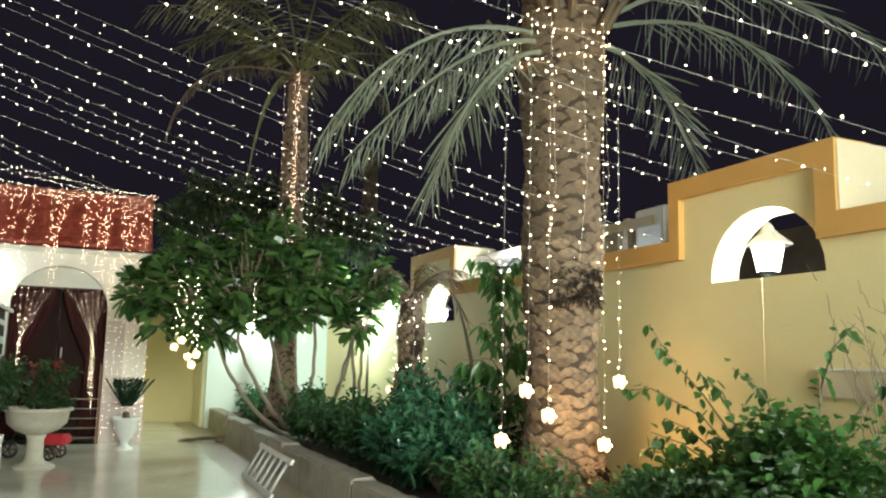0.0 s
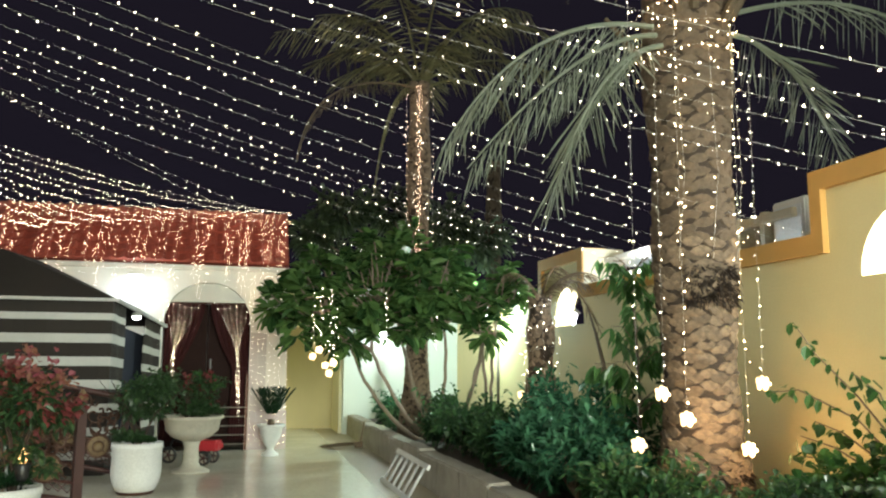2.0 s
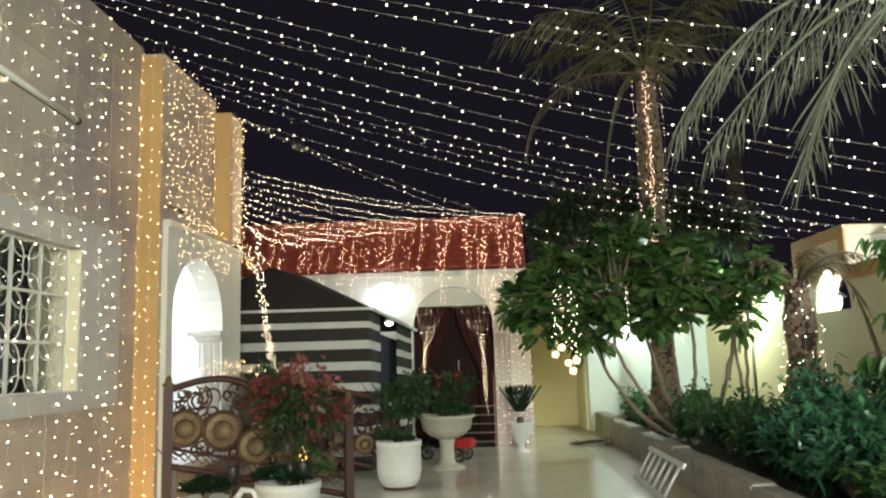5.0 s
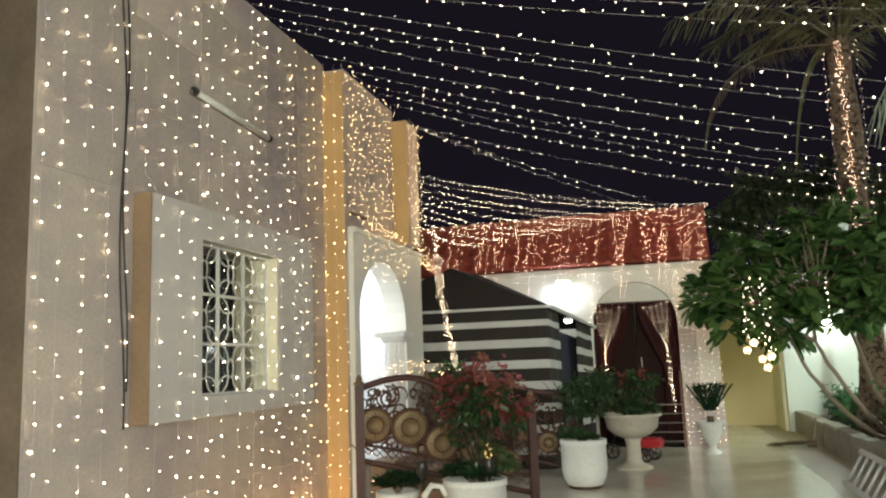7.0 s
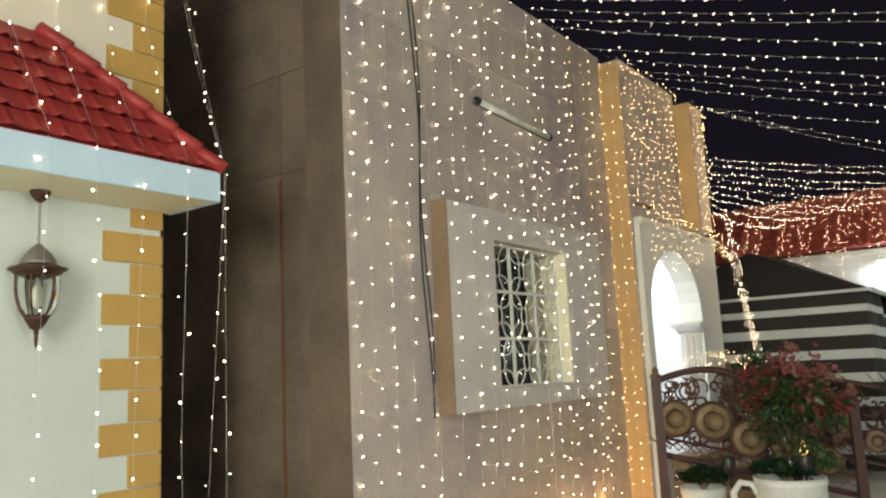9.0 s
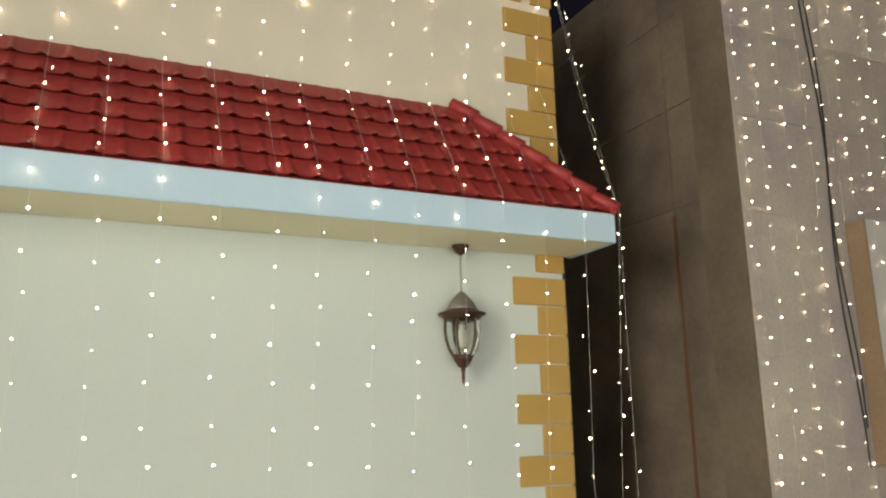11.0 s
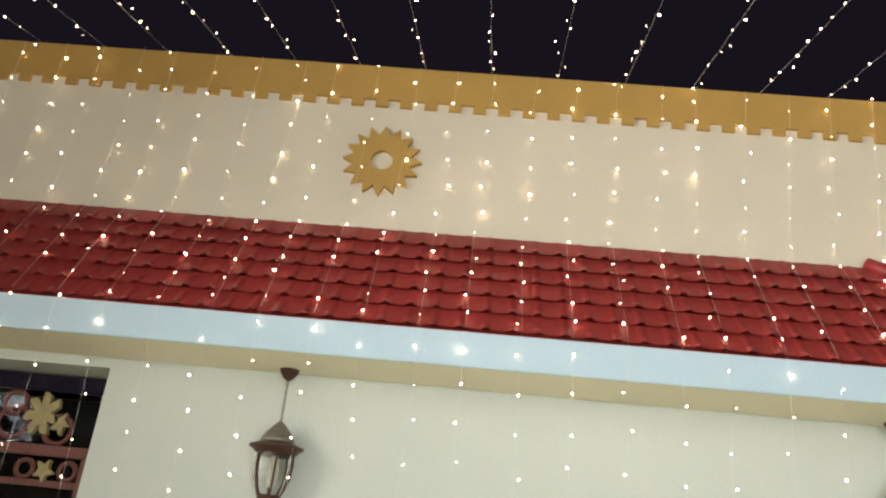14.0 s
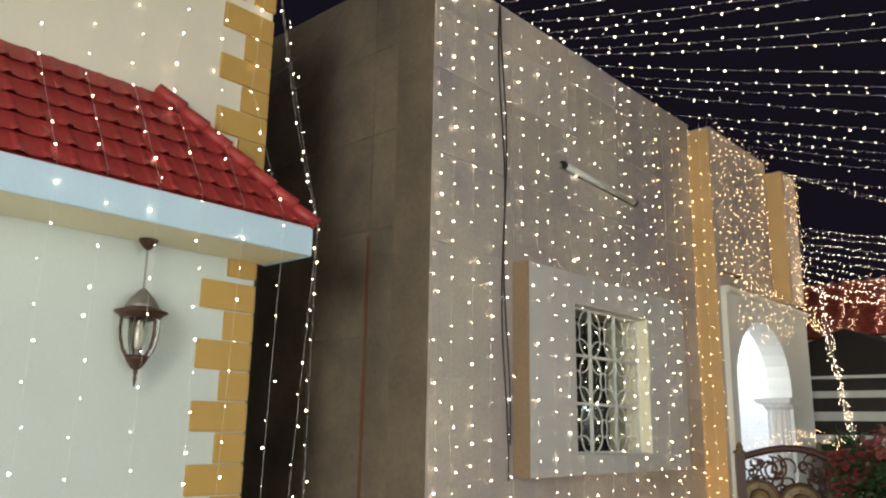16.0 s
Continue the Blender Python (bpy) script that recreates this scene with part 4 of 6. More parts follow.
def awning_roof():
    bm = bmesh.new()
    a, b = Vector((AWN_X + 0.004, 0, 3.345)), Vector((-3.882, 0, 2.65))
    v = [bm.verts.new(p) for p in ((a.x, -7.2, a.z), (a.x, 1.125, a.z), (b.x, 1.93, b.z), (b.x, -7.2, b.z), (a.x, -7.2, 2.65), (a.x, 1.93, 2.65))]
    for q in ((0, 1, 2, 3), (1, 5, 2), (0, 3, 4), (3, 2, 5, 4)):
        bm.faces.new([v[i] for i in q])
    bmesh.ops.recalc_face_normals(bm, faces=bm.faces)
    roof = setting("awning_roof", bm, M_REDTILE, "dark red clay-tiled awning roof hung with lights", "roof")
    wide, rows = 0.125, 6
    long = S_LEN / rows
    shared, rest = to_mesh("tile", tile_mesh(wide, long + 0.022), M_REDTILE), bmesh.new()
    for k in range(rows):
        d = k * long
        n = 0
        u = 1.935 - wide
        while u > -7.2:
            if u + wide * 0.55 < 1.125 + 0.81 * (d + long * 0.6) / S_LEN:
                m = tile_pose(u, d)
                if u > -3.6:
                    mesh_part("tile", shared, roof, m=m)
                else:
                    t = tile_mesh(wide, long + 0.022)
                    bmesh.ops.transform(t, matrix=m, verts=t.verts)
                    me = bpy.data.meshes.new("t")
                    t.to_mesh(me)
                    t.free()
                    rest.from_mesh(me)
                    bpy.data.meshes.remove(me)
            u -= wide
    part("tiles", rest, M_REDTILE, roof, kind="stuff")
    p, q = Vector((AWN_X + 0.02, 1.125, 3.385)), Vector((-3.875, 1.94, 2.67))
    for i in range(7):
        bm = bmesh.new()
        a, b = p.lerp(q, i / 7), p.lerp(q, (i + 1.12) / 7)
        tube(bm, [a, b + Vector((0, 0, 0.012))], 0.034, 8, 0.044)
        part("hip_tile", bm, M_REDTILE, roof, smooth=True)


awning_roof()


def pendant_lantern(y):
    """Hanging bronze lantern: ceiling rose, chain, domed cap, brim, six glass sides, finial."""
    l = thing("pendant_lantern", (-4.258, y, 2.48), "unlit bronze hanging lantern with clear glass under the awning", "lantern", "awning lanterns")
    l.scale = (0.97, 0.97, 0.97)
    part("ceiling_rose", lathe([(0.052, 0.0), (0.05, -0.012), (0.028, -0.045), (0.008, -0.06)], 18), M_BRONZE, l, smooth=True)
    bm = bmesh.new()
    for i in range(10):
        z = -0.06 - 0.0225 * i
        ring = [(0.006 * math.cos(t) if i % 2 else 0, 0 if i % 2 else 0.006 * math.cos(t), z - 0.0135 + 0.015 * math.sin(t)) for t in np.linspace(0, math.tau, 9)]
        tube(bm, ring, 0.0022, 4)
    part("chain", bm, M_PEWTER, l)
    part("cap", lathe([(0.008, -0.275), (0.02, -0.285), (0.035, -0.30), (0.066, -0.335), (0.083, -0.365), (0.092, -0.392)], 24), M_PEWTER, l, "grey weathered domed cap", smooth=True)
    part("brim", lathe([(0.092, -0.385), (0.120, -0.402), (0.140, -0.405), (0.142, -0.412), (0.125, -0.420), (0.108, -0.438), (0.100, -0.445)], 24), M_BRONZE, l, smooth=True)
    body = [(0.100, -0.445), (0.103, -0.50), (0.096, -0.56), (0.080, -0.615), (0.056, -0.655)]
    part("glass", lathe(body, 12, cap=False), M_GLASS, l, "clear glass panes")
    for i in range(6):
        a = math.tau * i / 6 + 0.3
        bm = bmesh.new()
        tube(bm, [(r * 1.02 * math.cos(a), r * 1.02 * math.sin(a), z) for r, z in body], 0.0055, 5)
        part("rib", bm, M_BRONZE, l)
    part("bulb_holder", lathe([(0.02, -0.45), (0.022, -0.49), (0.033, -0.52), (0.036, -0.56), (0.026, -0.60), (0.01, -0.615)], 14), M_WHITE, l, "white candle bulb inside", smooth=True)
    part("bottom_cup", lathe([(0.062, -0.648), (0.056, -0.668), (0.036, -0.70), (0.028, -0.712), (0.012, -0.722)], 18), M_BRONZE, l, smooth=True)
    part("finial", lathe([(0.010, -0.722), (0.014, -0.735), (0.007, -0.75), (0.011, -0.762), (0.006, -0.80), (0.002, -0.812)], 10), M_BRONZE, l, smooth=True)


for y in (1.123, -1.951):
    pendant_lantern(y)


def window_grille():
    """White iron grille of three by three fields with petal scrolls."""
    w = tagged(thing("window_1", (-3.90, 0, 0), "white iron window grille with petal scrolls over dark glass", "window"), kind="structure")
    y0, y1, z0, z1 = 4.30, 5.79, 1.335, 2.525
    y0 = 4.585
    ys, zs = np.linspace(y0, y1, 4), np.linspace(z0, z1, 4)
    bm = bmesh.new()
    for y in ys:
        box(bm, -0.012, 0.012, y - 0.011, y + 0.011, z0, z1)
    for z in zs:
        box(bm, -0.0125, 0.0125, y0, y1, z - 0.011, z + 0.011)
    part("grille_frame", bm, M_GRILLE, w)
    for i in range(3):
        for j in range(3):
            cy, cz, hy, hz = (ys[i] + ys[i + 1]) / 2, (zs[j] + zs[j + 1]) / 2, (ys[1] - ys[0]) / 2, (zs[1] - zs[0]) / 2
            bm = bmesh.new()
            tube(bm, [(0, cy + 0.045 * math.cos(t), cz + 0.075 * math.sin(t)) for t in np.linspace(0, math.tau, 15)], 0.006, 4)
            for sy in (-1, 1):
                for sz in (-1, 1):
                    for bend in (0.05, -0.05):
                        a, b = Vector((0, cy + sy * 0.03, cz + sz * 0.055)), Vector((0, cy + sy * hy, cz + sz * hz))
                        n = Vector((0, -(b - a).z, (b - a).y)).normalized()
                        tube(bm, [a.lerp(b, f) + n * bend * math.sin(math.pi * f) for f in np.linspace(0, 1, 7)], 0.0055, 4)
            part("scroll_panel", bm, M_GRILLE, w)
    for i in range(3):
        bm = bmesh.new()
        box(bm, -0.12, -0.114, ys[i] + 0.02, ys[i + 1] - 0.02, z0, z1)
        part("pane", bm, M_GLASS, w)


window_grille()


def carved_screen():
    """Red-brown wooden screen with gold leaf crests before dark glass in the opening of the cream house."""
    s = thing("carved_screen", (-4.50, 0, 0), "red-brown carved wooden screen with gold leaf ornaments", "screen")
    for z0, z1, deep in ((1.965, 2.02, 0.03), (1.81, 1.842, 0.022), (1.30, 1.36, 0.025), (0.36, 0.44, 0.03)):
        part("rail", soft_box(-deep, deep, -5.19, -2.965, z0, z1, 0.008), M_REDFRAME, s)
    for k, y in enumerate((-5.19, -4.65, -4.10, -3.55, -3.012)):
        part("stile", soft_box(-0.024, 0.026, y, y + 0.045, 0.36, 1.965, 0.006), M_REDFRAME, s)

    def leaf(y, z, r, lobes, turn):
        pts = []
        for i in range(48):
            t = math.tau * i / 48
            q = r * (0.70 + 0.22 * math.cos(lobes * t + turn) + 0.10 * math.cos(2 * lobes * t + 1.3))
            pts.append((y + 0.85 * q * math.cos(t), z + q * math.sin(t)))
        part("gold_leaf", slab("x", -0.012, 0.020, pts), M_GOLDLEAF, s, "gold painted leaf ornament")

    def ring(y, z, r):
        bm = bmesh.new()
        tube(bm, [(0, y + r * math.cos(t), z + r * math.sin(t)) for t in np.linspace(0, math.tau, 19)], 0.013, 6)
        part("scroll", bm, M_REDFRAME, s, smooth=True)
    for k in range(5):
        y = -3.20 - 0.44 * k
        leaf(y, 1.89, 0.062, 5, 0.8), ring(y + 0.12, 1.895, 0.045), ring(y - 0.11, 1.895, 0.045)
        leaf(y - 0.09, 2.18, 0.135, 7, 1.9 + k), leaf(y + 0.02, 2.135, 0.062, 5, 0.3 + k)
        ring(y + 0.01, 2.105, 0.075), ring(y - 0.24, 2.13, 0.085), ring(y - 0.26, 2.23, 0.06)
        for z in (0.85, 1.58):
            leaf(y - 0.05, z, 0.12, 7, k), ring(y - 0.05, z, 0.155)
    w = tagged(thing("window_2", (-4.60, 0, 0), "dark window pane behind the carved screen", "window"), kind="structure")
    part("pane", soft_box(-0.006, 0.0, -5.19, -2.94, 0.36, 2.42, 0.002), M_GLASS, w)
    part("transom", soft_box(-0.03, 0.0, -5.19, -2.94, 2.29, 2.325, 0.006), M_PEWTER, w)
    part("jamb", soft_box(-0.03, 0.004, -2.975, -2.935, 0.36, 2.42, 0.006), M_BLACK, w)


carved_screen()


def wall_cladding():
    """Large stone slabs on the house front, 4 mm proud, with thin joints."""
    front = bpy.data.objects["wall_house"]
    zs = [0.0, 0.62, 1.165, 1.85, 2.785, 3.45, 4.1, 4.6, 4.92]
    ys = [3.005, 3.93, 4.75, 5.6, 6.55, 7.188]
    for j in range(len(zs) - 1):
        for i in range(len(ys) - 1):
            y0, y1, z0, z1 = ys[i] + 0.002, ys[i + 1] - 0.002, zs[j] + 0.002, zs[j + 1] - 0.002
            if 1.1 < z0 < 2.7 and 3.9 < y0 < 6.5:
                continue
            part("stone_slab", soft_box(HOUSE_X + 0.001, HOUSE_X + 0.006 + 0.003 * RNG.random(), y0, y1, z0, z1, 0.002), M_STONE, front)


wall_cladding()


def side_cladding():
    """Stained plaster slabs on the house side along the alley, its shade in their colour, with thin joints and one
    rusty seam.
    """
    wall = bpy.data.objects["wall_house_side"]
    xs, zs = [HOUSE_X - 0.303, HOUSE_X - 0.62, -5.2, -6.1, -7.2], [-0.05, 0.75, 1.42, 2.15, 2.95, 3.7, 4.4, 5.0]
    for i in range(len(xs) - 1):
        for j in range(len(zs) - 1):
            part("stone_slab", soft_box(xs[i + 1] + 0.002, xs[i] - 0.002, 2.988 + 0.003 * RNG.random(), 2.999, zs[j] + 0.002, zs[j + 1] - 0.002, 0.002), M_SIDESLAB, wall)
    bm = bmesh.new()
    for k in range(14):
        z = 0.0 + 2.9 * k / 14
        box(bm, xs[1] - 0.012 - 0.008 * RNG.random(), xs[1] + 0.010 + 0.008 * RNG.random(), 2.983, 2.9875, z, z + 2.9 / 14)
    part("rusty_seam", bm, M_RUST, wall, "rust-stained vertical seam")


side_cladding()


def house_fixtures():
    t = thing("tube_light", (HOUSE_X + 0.03, 5.25, 3.72), "unlit slanting tube light fitting on the stone wall", "lamp")
    bm = bmesh.new()
    a, b = Vector((0, -0.62, 0.04)), Vector((0, 0.62, -0.02))
    tube(bm, [a, b], 0.028, 8)
    part("tube", bm, M_GRILLE, t, smooth=True)
    bm = bmesh.new()
    box(bm, -0.025, 0.0, -0.66, 0.66, -0.035, 0.0, pose(0, 0, 0.01, -2.8))
    part("tray", bm, M_PEWTER, t)
    for p in (a, b):
        bm = bmesh.new()
        tube(bm, [p - Vector((0, 0.02, 0)), p + Vector((0, 0.02, 0))], 0.036, 8)
        part("end_cap", bm, M_BLACK, t)
    c = thing("wall_cable", (HOUSE_X + 0.02, 3.86, 1.15), "black cables hanging down the stone wall", "cable")
    for k in range(2):
        bm = bmesh.new()
        tube(bm, [(0.0, 0.03 * math.sin(z * 3 + k) - 0.03 * k - 0.02 * z, z) for z in np.linspace(0.0 if k else 0.25, 3.75, 16)], 0.006, 6)
        part("cable", bm, M_BLACK, c)
    e = thing("wall_cable", (-5.0, 2.97, 4.6), "thin slack cable on the brown wall", "cable")
    bm = bmesh.new()
    tube(bm, [(-1.3, 0, -0.02), (-0.8, 0, 0.02), (-0.35, 0, 0.12), (0.0, 0, 0.32)], 0.005, 5)
    part("cable", bm, M_PEWTER, e)
    d = thing("fluted_column", (-3.50, 8.20, 0.48), "short fluted white column before the porch arch", "column")
    pts = []
    for i in range(48):
        r = 0.115 - (0.016 if i % 4 in (1, 2) else 0)
        pts.append((r * math.cos(math.tau * i / 48), r * math.sin(math.tau * i / 48)))
    part("shaft", slab("z", 0.1, 1.30, pts), M_MARBLE, d)
    part("base", lathe([(0.18, 0), (0.18, 0.05), (0.15, 0.07), (0.15, 0.10)], 28), M_MARBLE, d, smooth=True)
    part("capital", soft_box(-0.19, 0.19, -0.19, 0.19, 1.36, 1.42, 0.01), M_MARBLE, d)
    part("neck", lathe([(0.13, 1.30), (0.15, 1.33), (0.17, 1.36)], 28), M_MARBLE, d, smooth=True)
    w = thing("rain_spout", (-3.68, 7.50, 3.20), "short rusty spout bar on the stone block above the porch", "pipe")
    bm = bmesh.new()
    tube(bm, [(0.03, -0.22, 0), (0.035, 0.26, 0.02)], 0.016, 8)
    part("bar", bm, M_BROWNSTONE, w, smooth=True)
    for y in (-0.15, 0.2):
        bm = bmesh.new()
        tube(bm, [(0, y, 0.005), (0.035, y, 0.005)], 0.01, 6)
        part("bracket", bm, M_BLACK, w)
    w = thing("wall_box", (WALL_X + 0.06, 2.85, 1.28), "cream painted cover box on the yellow wall", "box")
    part("cover", soft_box(-0.05, 0.0, -0.37, 0.37, 0.0, 0.18, 0.008), M_BLOCKEND, w)
    part("lid", soft_box(-0.065, 0.0, -0.39, 0.39, 0.181, 0.20, 0.004), M_WHITE, w)
    p = thing("drain_pipe", (WALL_X + 0.06, 3.74, 0.3), "thin painted pipe running down the yellow wall", "pipe")
    bm = bmesh.new()
    tube(bm, [(0.004, 0, 0), (0.004, 0, 1.84)], 0.006, 8)
    part("pipe", bm, M_YELLOW, p, smooth=True)
    p = thing("drain_pipe", (WALL_X + 0.05, 12.98, 0.3), "grey pipe running down the lit wall", "pipe")
    bm = bmesh.new()
    tube(bm, [(0, 0, 0), (0, 0, 1.9)], 0.035, 8)
    part("pipe", bm, M_PEWTER, p, smooth=True)


house_fixtures()


def post_lantern(y, z):
    """Lit hexagonal lantern on a short post in an arched wall opening."""
    l = thing("wall_lantern", (4.62, y, z), "lit hexagonal lantern glowing white in the arched wall opening", "lantern", "wall lanterns")
    part("base", lathe([(0.075, -0.25), (0.075, 0.05), (0.05, 0.07), (0.06, 0.10), (0.09, 0.12)], 6), M_BLACK, l)
    part("glass", lathe([(0.085, 0.12), (0.125, 0.30), (0.12, 0.34)], 6), M_LAMP, l, "glowing white glass")
    part("roof", lathe([(0.20, 0.335), (0.19, 0.35), (0.10, 0.42), (0.06, 0.46), (0.05, 0.49), (0.015, 0.53)], 6), M_PEWTER, l, "grey metal hood")
    for i in range(6):
        a = math.tau * i / 6
        bm = bmesh.new()
        tube(bm, [(0.088 * math.cos(a), 0.088 * math.sin(a), 0.12), (0.128 * math.cos(a), 0.128 * math.sin(a), 0.335)], 0.007, 4)
        part("rib", bm, M_PEWTER, l)


for y, z in ((4.08, 2.12), (10.75, 1.90), (-2.4, 2.13)):
    post_lantern(y, z)


def wall_flood(name, at, size, turn, label):
    f = thing(name, at, label, "lamp", turn=turn)
    part("housing", soft_box(-size, size, 0.0, 0.08, -size * 0.7, size * 0.7, 0.012), M_ACBOX, f)
    part("lens", soft_box(-size * 0.9, size * 0.9, -0.02, 0.0, -size * 0.6, size * 0.6, 0.006), M_LAMP, f, "glowing white lens")
    bm = bmesh.new()
    tube(bm, [(0, 0.08, 0), (0, 0.2, 0.03)], 0.015, 6)
    part("bracket", bm, M_BLACK, f)


wall_flood("floodlight", (-2.07, 13.16, 2.80), 0.12, 0, "bright white floodlight on the far house front")
wall_flood("floodlight", (3.98, 12.9, 2.38), 0.12, -90, "bright wall lamp behind the leafy tree")
wall_flood("floodlight", (2.5, 15.6, 2.05), 0.12, 0, "bright lamp on the end wall behind the tree")
# last two fixtures are added, unseen, to go with the fill lamps
wall_flood("floodlight", (3.98, 0.9, 2.34), 0.2, -90, "added unseen lamp on the boundary wall facing the cream house")
wall_flood("floodlight", (1.6, -7.05, 3.0), 0.6, 180, "added unseen floodlight behind the viewer")


def beyond_wall():
    c = thing("carport_canopy", (5.6, 8.6, 0), "pale corrugated canopy lit from below behind the wall", "canopy")
    bm = bmesh.new()
    n = 40
    rows = []
    for x in (-1.1, 1.6):
        rows.append([bm.verts.new((x, -1.6 + 2.9 * i / n, 2.95 + 0.10 * x + 0.02 * math.sin(i * 2.4))) for i in range(n + 1)])
    for i in range(n):
        bm.faces.new((rows[0][i], rows[1][i], rows[1][i + 1], rows[0][i + 1]))
    sheet = part("sheet", bm, M_SHEET, c)
    sheet.modifiers.new("thick", "SOLIDIFY").thickness = 0.02
    part("fascia_beam", soft_box(-1.14, -1.08, -1.6, 1.3, 2.83, 2.90, 0.006), M_ACBOX, c)
    for x, y in ((-1.0, -1.5), (1.5, -1.5), (-1.0, 1.2), (1.5, 1.2)):
        bm = bmesh.new()
        tube(bm, [(x, y, -0.2), (x, y, 2.9 + 0.1 * x)], 0.04, 8)
        part("post", bm, M_ACBOX, c)
    f = thing("tube_light", (4.62, 8.05, 2.62), "bright white tube light at the carport canopy edge", "lamp")
    part("tube", soft_box(-0.04, 0.04, -0.65, 0.65, -0.05, 0.03, 0.02), M_LAMP, f, "glowing white tube")
    part("tray", soft_box(-0.06, 0.06, -0.68, 0.68, 0.03, 0.06, 0.01), M_ACBOX, f)
    a = thing("rooftop_unit", (5.2, 6.25, 2.5), "off-white box unit on a wooden frame beyond the wall", "appliance")
    part("case", soft_box(-0.25, 0.25, -0.5, 0.0, 0.12, 0.62, 0.02), M_ACBOX, a)
    part("side_grille", soft_box(-0.26, -0.25, -0.45, -0.05, 0.2, 0.55, 0.004), M_SHEET, a)
    for y in (0.05, 0.5):
        part("timber", soft_box(-0.3, 0.3, y, y + 0.1, 0.0, 0.55, 0.01), M_BORDER, a)
    part("plank", soft_box(-0.32, -0.26, -0.4, 0.75, 0.42, 0.52, 0.01), M_BORDER, a)
    h = tagged(thing("neighbour_building", (14, 6, 0), "dim neighbouring building across the street", "building"), kind="structure")
    bm = bmesh.new()
    box(bm, 0, 1, -16, 8, -0.2, 4.6)
    part("wall", bm, M_BROWN, h)


beyond_wall()


def far_roof():
    """Red tiled roof edge over the far house: rows of rolled tiles."""
    bm = bmesh.new()
    v = [bm.verts.new(p) for p in ((-9, 13.05, 3.10), (0.42, 13.05, 3.10), (0.42, 13.95, 4.12), (-9, 13.95, 4.12), (-9, 14.3, 3.10), (0.42, 14.3, 3.10))]
    for q in ((0, 1, 2, 3), (1, 5, 2), (0, 3, 4), (3, 2, 5, 4)):
        bm.faces.new([v[i] for i in q])
    bmesh.ops.recalc_face_normals(bm, faces=bm.faces)
    roof = setting("far_roof", bm, M_FARTILE, "red clay-tiled roof of the far house under a net of lights", "roof")
    d = (Vector((0, 13.95, 4.12)) - Vector((0, 13.05, 3.10)))
    n = Vector((0, -d.z, d.y)).normalized()
    verts, faces = [], []
    prof = [(0.0, 0.0), (0.4, 0.0), (0.6, 0.02), (0.8, 0.045), (1.0, 0.0)]
    for k in range(7):
        for i in range(46):
            x0 = 0.40 - 0.2 * (i + 1)
            o = len(verts)
            for f, lift in ((k / 7, 0.05), ((k + 1.1) / 7, 0.02)):
                for w, h in prof:
                    p = Vector((x0 + 0.2 * w, 13.05, 3.10)) + d * f + n * (h + lift)
                    verts.append(tuple(p))
            for w, h in prof:
                verts.append(tuple(Vector((x0 + 0.2 * w, 13.05, 3.10)) + d * (k / 7) + n * 0.005))
            for j in range(4):
                faces += [(o + j, o + j + 1, o + 6 + j, o + 5 + j), (o + 10 + j, o + 11 + j, o + j + 1, o + j)]
    me = bpy.data.meshes.new("tiles")
    me.from_pydata(verts, [], faces)
    me.materials.append(M_FARTILE)
    mesh_part("tiles", me, roof, kind="stuff")


far_roof()


